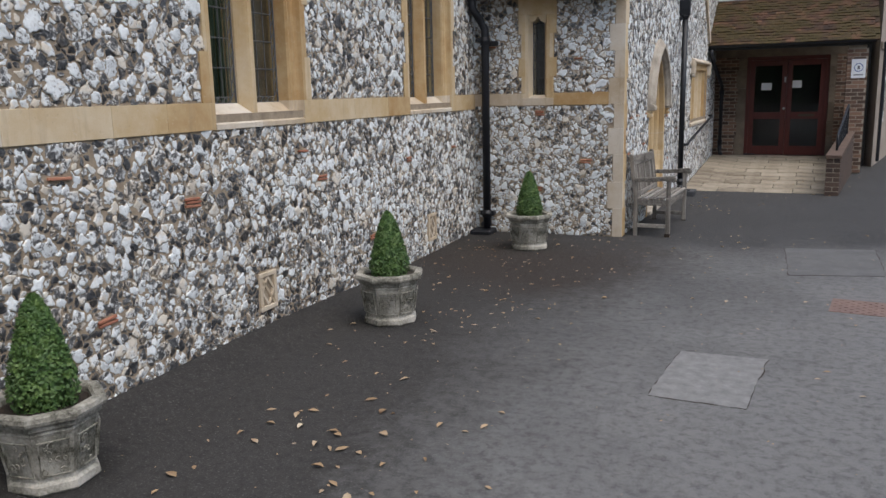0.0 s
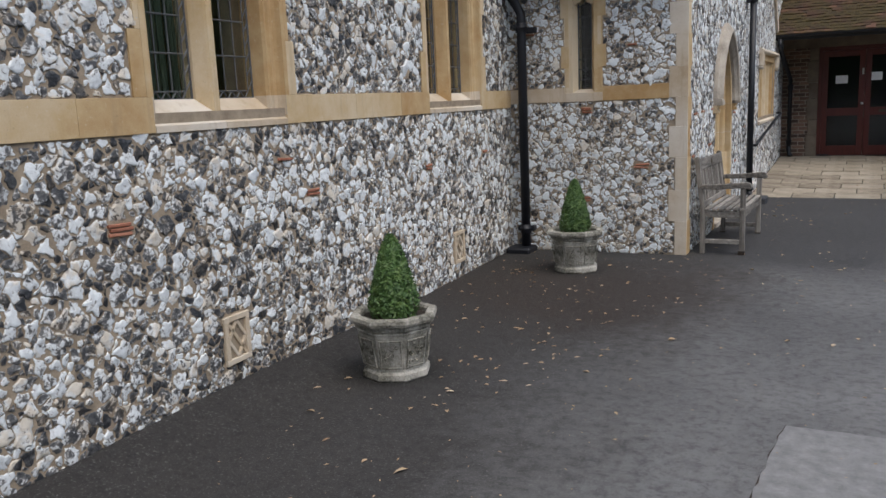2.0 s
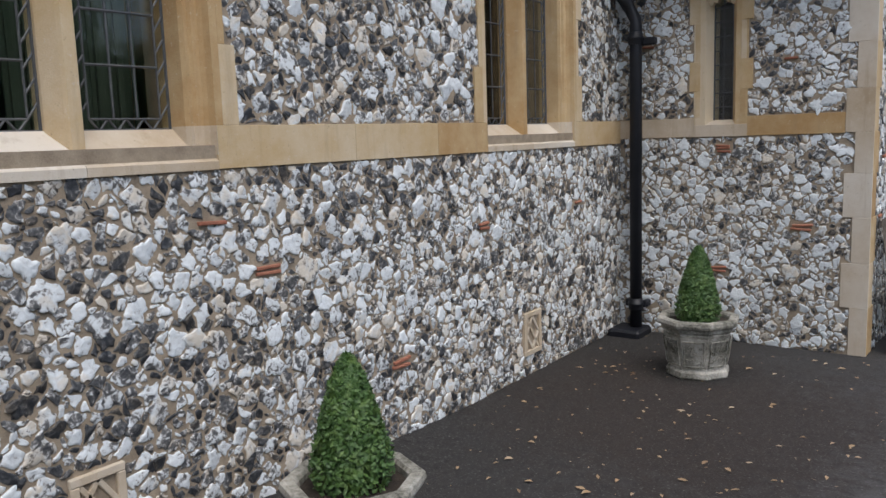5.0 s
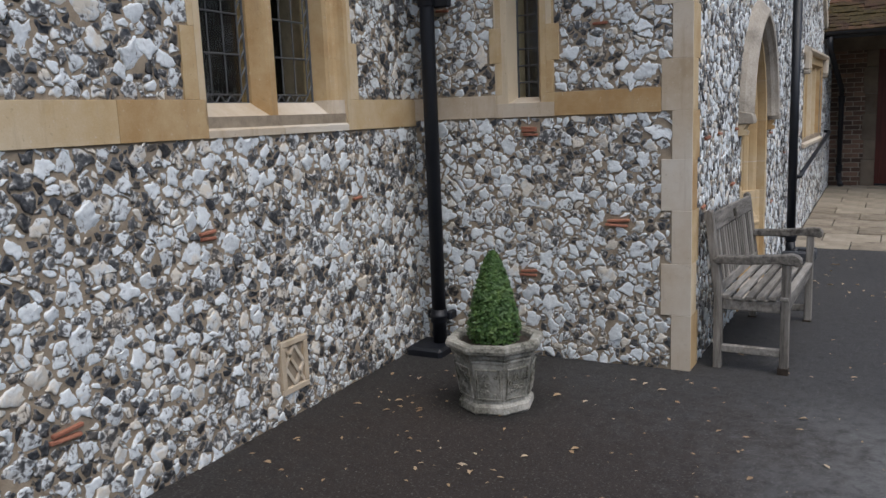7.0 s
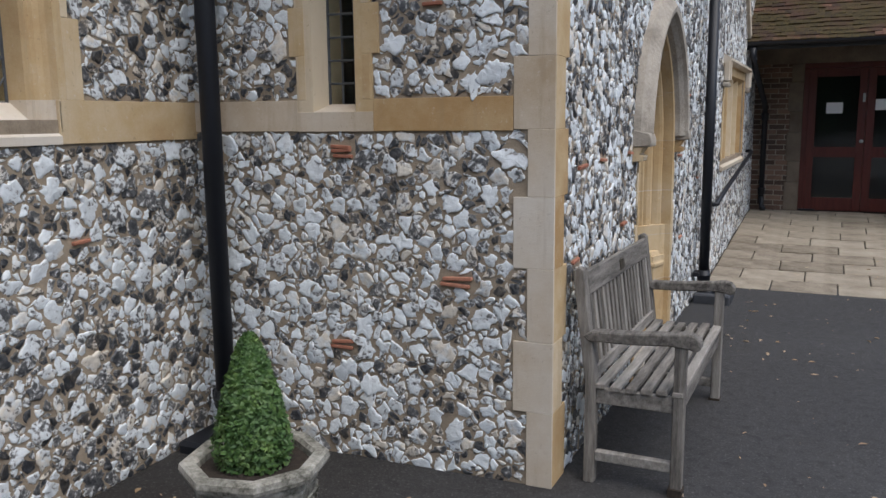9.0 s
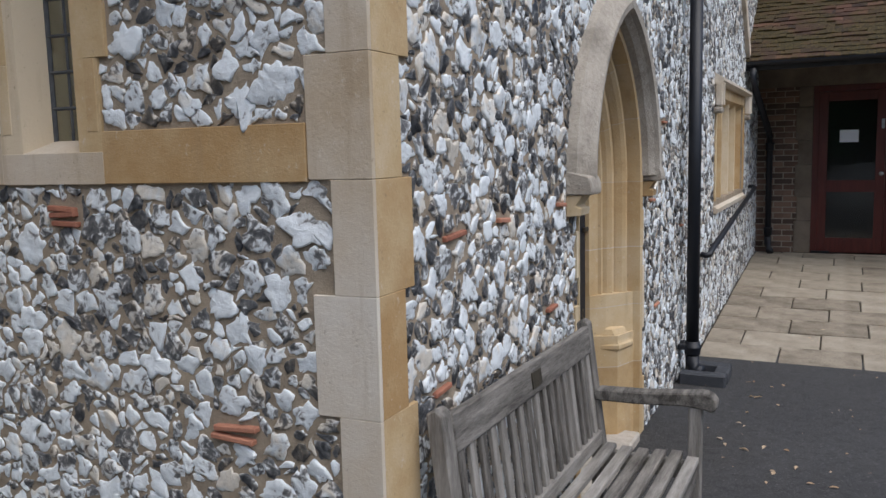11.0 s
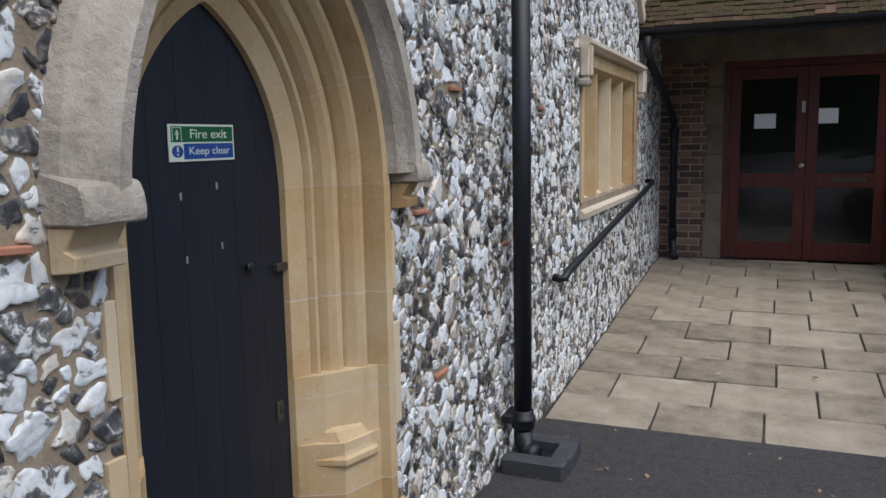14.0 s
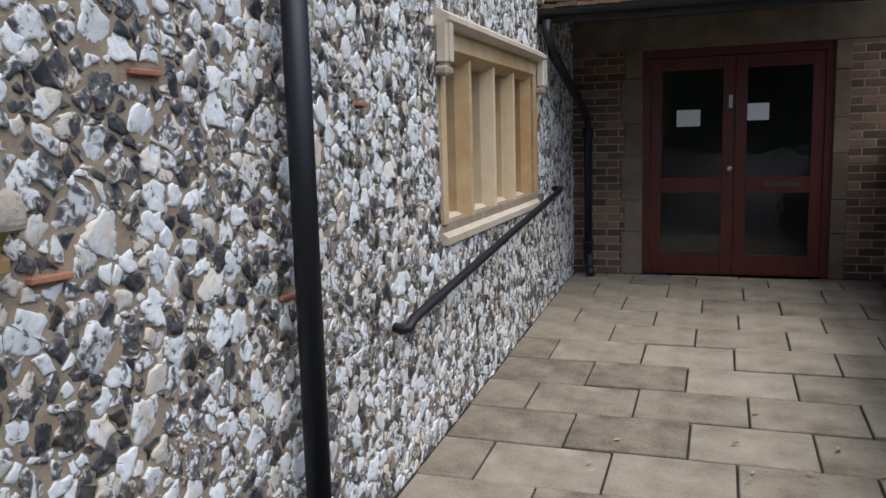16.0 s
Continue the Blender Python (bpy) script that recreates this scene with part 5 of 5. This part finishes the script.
part("band", block(-0.02, 0.03, 1.25, 8.45, 2.45, 2.6, 0.005), RENDER, house, m=SWALL)
part("downpipe", tube([(0.08, 5.2, 0.1), (0.08, 5.2, 5.3)], 0.045, 12), BLACK_IRON, house, m=SWALL)
part("downpipe", tube([(0.07, 1.5, 0.1), (0.07, 1.5, 2.6)], 0.035, 12), BLACK_IRON, house, m=SWALL)
part("eaves", block(-0.05, 0.28, -0.2, 8.7, 5.25, 5.42, 0.01), BLACK_IRON, house, m=SWALL)
front = part("front_window", block(0.93, 2.22, PORCH - 0.05, PORCH + 0.05, 3.58, 4.7, 0.006), WHITE, house, "white framed leaded casement")
for k in range(3):
    a = 0.98 + k * 0.415
    part("pane", block(a, a + 0.36, PORCH - 0.056, PORCH - 0.05, 3.65, 4.62), GLASS, front)
    lead = bmesh.new()
    for j in range(1, 4):
        tube([(a + 0.09 * j, PORCH - 0.06, 3.65), (a + 0.09 * j, PORCH - 0.06, 4.62)], 0.008, 5, lead)
    for j in range(1, 7):
        tube([(a, PORCH - 0.06, 3.65 + 0.14 * j), (a + 0.36, PORCH - 0.06, 3.65 + 0.14 * j)], 0.008, 5, lead)
    part("lead", lead, WHITE, front)

far = thing("far_house", pose(10.5, 38, 0, 0, 0, 4), "pale brick house with white windows beyond the hedge", "house")
part("wall", block(-6.6, 9, 0, 8, 0, 7.0), PALE_STONE, far)
part("roof", extrude_outline([(-0.4, 6.9), (4, 10.0), (8.4, 6.9)], -5.5, 9.3, "x"), DARK_TILE, far)
part("band", block(-6.6, 9, -0.02, 0.0, 2.5, 3.4), HOUSE_BRICK, far)
for x in (-4.7, -2.2, 0.3, 2.8, 5.3):
    for z in (0.9, 3.7):
        wd = part("window", block(x, x + 1.25, -0.08, 0.02, z, z + 2.1, 0.02), WHITE, far, "white framed window")
        for j in range(2):
            part("pane", block(x + 0.1 + j * 0.56, x + 0.58 + j * 0.56, -0.09, -0.08, z + 0.12, z + 1.98), GLASS, wd)


def leafy_mass(bm, centre, size, count, leaf, seed):
    rnd = random.Random(seed)
    lumps = [(Vector((rnd.uniform(-0.75, 0.75) * size[0], rnd.uniform(-0.75, 0.75) * size[1], rnd.uniform(0.1, 0.75) * size[2])), rnd.uniform(0.35, 0.6)) for k in range(14)]
    for k in range(count):
        c, r = lumps[k % 14]
        d = Vector((rnd.gauss(0, 1), rnd.gauss(0, 1), rnd.gauss(0, 1))).normalized()
        p = Vector(centre) + c + d * r * min(size) * rnd.uniform(0.75, 1.05)
        a = d.orthogonal().normalized()
        b = d.cross(a)
        t = rnd.uniform(0, 6.28)
        a, b = a * math.cos(t) + b * math.sin(t), b * math.cos(t) - a * math.sin(t)
        s = leaf * rnd.uniform(0.6, 1.3)
        v = [bm.verts.new(p + q) for q in (-a * s, b * s * 0.5 + d * s * 0.3, a * s, -b * s * 0.5)]
        bm.faces.new(v)
    return bm


bush = thing("shrub", pose(6.1, 32.0, 0), "large dark green laurel shrub beyond the house", "shrub")
stems = bmesh.new()
for k in range(6):
    tube([(0.5 * math.cos(k), 0.4 * math.sin(k), 0), (0.8 * math.cos(k), 0.7 * math.sin(k), 1.0), (1.2 * math.cos(k), 0.9 * math.sin(k), 1.9)], [0.06, 0.04, 0.02], 7, stems)
part("stems", stems, SOIL, bush)
part("foliage", leafy_mass(bmesh.new(), (0, 0, 0.2), (2.4, 1.5, 2.3), 9000, 0.09, 4), HEDGE, bush)
grit = thing("grit_bin", pose(4.2, 30.0, 0, 0, 0, -8) @ Matrix.Diagonal((0.75, 0.75, 1.0, 1)), "teal plastic grit bin with a sloping lid", "bin")
part("body", extrude_outline([(-0.45, 0.0), (0.45, 0.0), (0.5, 0.45), (-0.5, 0.5)], -0.3, 0.3, "y", 0.02), TEAL, grit)
part("lid", extrude_outline([(-0.53, 0.49), (0.53, 0.44), (0.53, 0.52), (0.35, 0.62), (-0.35, 0.74), (-0.53, 0.58)], -0.33, 0.33, "y", 0.03), TEAL, grit)
tagged(new("kerb", mesh_of("kerb", block(3.3, 5.6, 22.4, 22.55, -0.05, 0.09, 0.02), PALE_STONE)), "pale stone kerb beside the house", "kerb", kind="structure")

# eaves and roof over the return wall
lean = thing("vestry_roof", RETURN, "dark tiled eaves with a black gutter over the slit window", "roof", kind="structure")
part("fascia", block(0.0, 0.24, WALL_X + 0.0, -1.40, 2.86, 2.90), FASCIA, lean)
part("fascia_board", block(0.22, 0.25, WALL_X + 0.0, -1.40, 2.84, 3.02, 0.004), FASCIA, lean)
part("gutter", extrude_outline([(a, b) for a, b in half], WALL_X, -1.36, "y"), BLACK_IRON, lean, m=pose(0.31, 0, 3.0))
dt = bmesh.new()
for j in range(14):
    for i in range(13):
        y = WALL_X + i * 0.155 - (0.07 if j % 2 else 0)
        x = 0.30 - j * 0.08
        z = 3.02 + j * 0.07
        q = [dt.verts.new(p) for p in ((x, max(y, WALL_X), z), (x, min(y + 0.15, -1.36), z), (x - 0.15, min(y + 0.15, -1.36), z + 0.12), (x - 0.15, max(y, WALL_X), z + 0.12))]
        w = [dt.verts.new(p.co + Vector((0, 0, 0.014))) for p in q]
        for f in ((0, 1, 2, 3), (4, 5, 6, 7), (0, 1, 5, 4), (1, 2, 6, 5), (2, 3, 7, 6), (3, 0, 4, 7)):
            dt.faces.new([(q + w)[k] for k in f])
part("tiles", dt, DARK_TILE, lean, kind="stuff")
part("deck", extrude_outline([(0.28, 2.99), (-3.2, 6.0), (-3.2, 5.9), (0.28, 2.9)], WALL_X - 0.0, -1.40, "y"), DARK_TILE, lean)

# stone coping that falls with the end of the vestry wall
cope = thing("coping", SIDE, "pale stone coping at the end of the flint wall", "coping", kind="structure")
c0, c1 = Vector((0.0, 7.05, 3.75)), Vector((0.0, 8.22, 2.62))
d = (c1 - c0).normalized()
nrm = Vector((0, -d.z, d.y))
for k in range(4):
    p, q = c0 + (c1 - c0) * k / 4, c0 + (c1 - c0) * (k + 1) / 4 - d * 0.004
    part("coping_stone", extrude_outline([(p.y, p.z), (q.y, q.z), (q.y + nrm.y * 0.12, q.z + nrm.z * 0.12), (p.y + nrm.y * 0.12, p.z + nrm.z * 0.12)], -0.3, 0.05, "x", 0.006), PALE_STONE, cope)

# nave roof closes the place above
tagged(new("nave_roof", mesh_of("nave_roof", extrude_outline([(WALL_X + 0.3, TOP + 0.02), (WALL_X + 0.3, TOP + 0.12), (-8.0, 8.5), (-12.5, TOP)], -8, 14.0, "y"), DARK_TILE)), "steep dark tiled church roof", "roof", kind="structure")

# unseen distant trees added all round the yard: darker reflections, less low sky light
ring = bmesh.new()
for k in range(96):
    a = 2 * math.pi * k / 96
    r = 62 + 3 * math.sin(k * 2.3)
    leafy = [(r * math.cos(a), r * math.sin(a))]
    h = 15 + 3.2 * math.sin(k * 1.7) + 1.6 * math.sin(k * 0.61 + 1)
    bmesh.ops.create_icosphere(ring, subdivisions=2, radius=1.0, matrix=pose(leafy[0][0], 20 + leafy[0][1], h * 0.42, 0, 0, k * 31) @ Matrix.Diagonal((4.2, 3.4, h * 0.58, 1)))
for vert in ring.verts:
    vert.co += noise.noise_vector(vert.co * 0.6) * 1.3
tagged(new("backdrop", mesh_of("backdrop", ring, HEDGE)), "unseen distant belt of dark green trees added to darken reflections", "trees", kind="structure")


# ---- flint rubble ----
def clip_poly(poly, nx, ny, d):
    """The part of a polygon where nx*x + ny*y <= d."""
    out = []
    for (ax, ay), (bx, by) in zip(poly, poly[1:] + poly[:1]):
        fa, fb = nx * ax + ny * ay - d, nx * bx + ny * by - d
        if fa <= 0:
            out.append((ax, ay))
        if fa * fb < 0:
            t = fa / (fa - fb)
            out.append((ax + (bx - ax) * t, ay + (by - ay) * t))
    return out


def pack(u0, u1, z0, z1, sizes, seed, blocked):
    """Stones of mixed size thrown into a rectangle, then grown until they meet."""
    rnd = random.Random(seed)
    cell = 0.06
    grid, pts = {}, []
    area = (u1 - u0) * (z1 - z0)
    for lo, hi, tries in sizes:
        for k in range(int(area * tries)):
            u, z, r = rnd.uniform(u0, u1), rnd.uniform(z0, z1), rnd.uniform(lo, hi)
            if blocked(u, z, 0.012):
                continue
            i, j = int(u // cell), int(z // cell)
            ok = True
            for a in range(i - 3, i + 4):
                for b in range(j - 3, j + 4):
                    for p in grid.get((a, b), ()):
                        s = (pts[p][2] + r) * 0.93
                        if (pts[p][0] - u) ** 2 + ((pts[p][1] - z) * 1.12) ** 2 < s * s:
                            ok = False
                            break
                    if not ok:
                        break
                if not ok:
                    break
            if ok:
                grid.setdefault((i, j), []).append(len(pts))
                pts.append((u, z, r))
    cells = []
    for u, z, r in pts:
        w = r * 2.3
        poly = [(u + w * math.cos(t), z + w * 0.92 * math.sin(t)) for t in (k * math.pi / 5 for k in range(10))]
        i, j = int(u // cell), int(z // cell)
        for a in range(i - 4, i + 5):
            for b in range(j - 4, j + 5):
                for p in grid.get((a, b), ()):
                    x, y, s = pts[p]
                    dx, dy = x - u, y - z
                    dd = dx * dx + dy * dy
                    if dd < 1e-9 or dd > 0.06:
                        continue
                    # power diagram, less half a joint
                    k = (dx * u + dy * z) + (dd + r * r - s * s) / 2
                    L = math.sqrt(dd)
                    poly = clip_poly(poly, dx, dy, k - 0.0022 * L)
                    if not poly:
                        break
        if len(poly) > 2:
            cells.append((u, z, r, poly))
    return cells


def flint_wall(parent, key, u0, u1, z1, seed, near, arch_too=False, most=300):
    holes = HOLES[key]

    def blocked(u, z, e):
        for a, b, c, d in holes:
            if a - e < u < b + e and c - e < z < d + e:
                return True
        if arch_too and z > SPRING - 0.1:
            off = DOOR_R - DOOR_A
            if math.hypot(abs(u - DOOR_C) + off, z - SPRING) < DOOR_R + ARCH_OUT + 0.15:
                return True
        return False

    cells = pack(u0, u1, 0.0, z1, ((0.046, 0.066, 14), (0.032, 0.046, 130), (0.021, 0.032, 640), (0.011, 0.019, 1700)), seed, blocked)
    rnd = random.Random(seed + 1)
    verts, faces, tones, edge = [], [], [], []
    singles = 0
    for u, z, r, poly in cells:
        for a, b, c, d in holes:
            if any(a < p < b and c < q < d for p, q in poly):
                gaps = ((a - u, -1, 0, a), (u - b, 1, 0, b), (c - z, 0, -1, c), (z - d, 0, 1, d))
                g = max(gaps)
                if g[0] == a - u:
                    poly = clip_poly(poly, 1, 0, a - 0.006)
                elif g[0] == u - b:
                    poly = clip_poly(poly, -1, 0, -b - 0.006)
                elif g[0] == c - z:
                    poly = clip_poly(poly, 0, 1, c - 0.006)
                else:
                    poly = clip_poly(poly, 0, -1, -d - 0.006)
        poly = clip_poly(poly, 0, -1, 0.0)
        if len(poly) < 3:
            continue
        # broken, uneven outline
        ring = []
        for (ax, ay), (bx, by) in zip(poly, poly[1:] + poly[:1]):
            n = max(1, int(math.hypot(bx - ax, by - ay) / 0.0105))
            for k in range(n):
                t = (k + 0.3) / n if n > 1 else 0.5
                p, q = ax + (bx - ax) * t, ay + (by - ay) * t
                w1, w2 = noise.noise_vector((p * 17, q * 17, seed)), noise.noise_vector((p * 52, q * 52, seed + 5))
                ring.append((p + w1.x * 0.028 + w2.x * 0.014, q + w1.y * 0.028 + w2.y * 0.014))
        if len(ring) < 5:
            continue
        ring = [((a[0] + 5 * b[0] + c[0]) / 7, (a[1] + 5 * b[1] + c[1]) / 7) for a, b, c in zip(ring[-1:] + ring[:-1], ring, ring[1:] + ring[:1])]
        cx, cy = sum(p for p, q in ring) / len(ring), sum(q for p, q in ring) / len(ring)
        h = rnd.uniform(0.002, 0.006) + r * 0.04
        tx, ty = rnd.uniform(-0.16, 0.16), rnd.uniform(-0.16, 0.16)
        n = len(ring)
        vs = []
        shrink = rnd.uniform(0.90, 1.0) if r > 0.03 else rnd.uniform(0.82, 1.03)
        own = rnd.uniform(0, 500)
        wob = []
        for p, q in ring:
            a = math.atan2(q - cy, p - cx)
            c, d = math.cos(a), math.sin(a)
            wob.append(shrink * (1 + 0.44 * noise.noise((c * 1.7 + own, d * 1.7, 3.1)) + 0.26 * noise.noise((c * 4.5, d * 4.5, own))) * rnd.uniform(0.95, 1.04))
        # a steep broken edge, then knapped hollows and ridges over the face
        for scale, lift in ((1.0, -0.006), (0.985, 0.62 * h), (0.89, 0.95 * h), (0.50, 1.0 * h)):
            for k, (p, q) in enumerate(ring):
                du, dz = (p - cx) * scale * wob[k], (q - cy) * scale * wob[k]
                lump = 0.0 if lift < 0 else 0.0028 * noise.noise(((cx + du) * 70, (cy + dz) * 70, own))
                vs.append((lift + lump + (tx * du + ty * dz if lift > 0 else 0), cx + du, max(0.0, cy + dz)))
        vs.append((h * rnd.uniform(0.6, 1.4), cx + rnd.uniform(-0.2, 0.2) * r, cy + rnd.uniform(-0.2, 0.2) * r))
        fs = []
        for base in (0, n, 2 * n):
            for k in range(n):
                j = (k + 1) % n
                fs.append((base + k, base + j, base + n + j, base + n + k))
        for k in range(n):
            fs.append((3 * n + k, 3 * n + (k + 1) % n, 4 * n))
        # large ones mostly white, small ones any shade; paler and darker stretches along the wall, more dark ones low down
        tone = rnd.random()
        tone = 0.30 + 0.70 * tone ** 0.6 if r > 0.030 else 0.02 + 0.96 * tone
        tone = min(1.0, max(0.0, tone + (0.16 if key == "ret" else 0.03) + 0.16 * noise.noise((u * 1.1, z * 1.6, seed))))
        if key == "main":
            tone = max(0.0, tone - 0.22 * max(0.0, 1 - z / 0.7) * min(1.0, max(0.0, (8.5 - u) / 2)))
        rims = [1.0] * n + [0.9] * n + [0.6] * n + [0.4] * n + [0.3]
        if near(u, z) and singles < most:
            singles += 1
            me = bpy.data.meshes.new("flint")
            me.from_pydata(vs, [], fs)
            me.materials.append(FLINT)
            me.polygons.foreach_set("use_smooth", [True] * len(fs))
            me.attributes.new("tone", "FLOAT", "POINT").data.foreach_set("value", [tone] * len(vs))
            me.attributes.new("rim", "FLOAT", "POINT").data.foreach_set("value", rims)
            part("flint", me, FLINT, parent)
            continue
        o = len(verts)
        verts += vs
        faces += [tuple(o + k for k in f) for f in fs]
        tones += [tone] * len(vs)
        edge += rims
    me = bpy.data.meshes.new("flints")
    me.from_pydata(verts, [], faces)
    me.materials.append(FLINT)
    me.polygons.foreach_set("use_smooth", [True] * len(faces))
    me.attributes.new("tone", "FLOAT", "POINT").data.foreach_set("value", tones)
    me.attributes.new("rim", "FLOAT", "POINT").data.foreach_set("value", edge)
    part("flints", me, FLINT, parent, "knapped white, grey and black flints", kind="stuff")


# red tile scraps bedded among the flints: along, height, length, courses
SCRAPS = {
    "main": [(6.645, 1.087, 0.14, 2), (8.41, 1.091, 0.10, 2), (7.554, 0.431, 0.14, 2), (5.0, 1.1, 0.14, 3), (4.19, 0.52, 0.14, 2), (9.7, 1.13, 0.09, 1), (3.97, 1.364, 0.15, 1), (6.36, 1.33, 0.14, 1)],
    "ret": [(-1.99, 2.12, 0.09, 1), (-1.89, 0.91, 0.14, 2), (-2.46, 1.49, 0.1, 3), (-2.49, 0.56, 0.12, 2), (-3.06, 2.29, 0.09, 1)],
    "side": [(0.82, 1.42, 0.09, 1), (0.45, 1.4, 0.14, 1), (1.3, 1.03, 0.1, 1), (3.33, 0.68, 0.12, 1), (1.43, 1.43, 0.09, 1), (0.35, 0.97, 0.1, 1), (3.53, 1.8, 0.12, 1), (4.81, 1.76, 0.09, 1), (4.16, 1.1, 0.1, 1), (3.17, 1.34, 0.12, 1)],
}
rnd = random.Random(77)
for key, parent in (("main", nave), ("ret", ret), ("side", side)):
    for u, z, length, n in SCRAPS[key]:
        for k in range(n):
            a = u - length / 2 + rnd.uniform(-0.008, 0.008)
            bm = block(-0.03, 0.014 + rnd.uniform(0, 0.006), 0, length, -0.008, 0.008, 0.003)
            part("tile_scrap", bm, TILE_RED, parent, m=pose(0, a, z + (k - (n - 1) / 2) * 0.022, rnd.uniform(-4, 5), 0, 0))
        HOLES[key].append((u - length / 2 - 0.006, u + length / 2 + 0.006, z - 0.011 * n - 0.004, z + 0.011 * n + 0.004))

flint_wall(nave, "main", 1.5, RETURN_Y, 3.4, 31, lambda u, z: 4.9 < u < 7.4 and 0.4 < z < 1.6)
flint_wall(ret, "ret", WALL_X, -1.455, 2.95, 32, lambda u, z: True, most=1100)
flint_wall(side, "side", 0.0, SIDE_END, 3.7, 33, lambda u, z: u < 1.6 and 0.5 < z < 2.2, True)
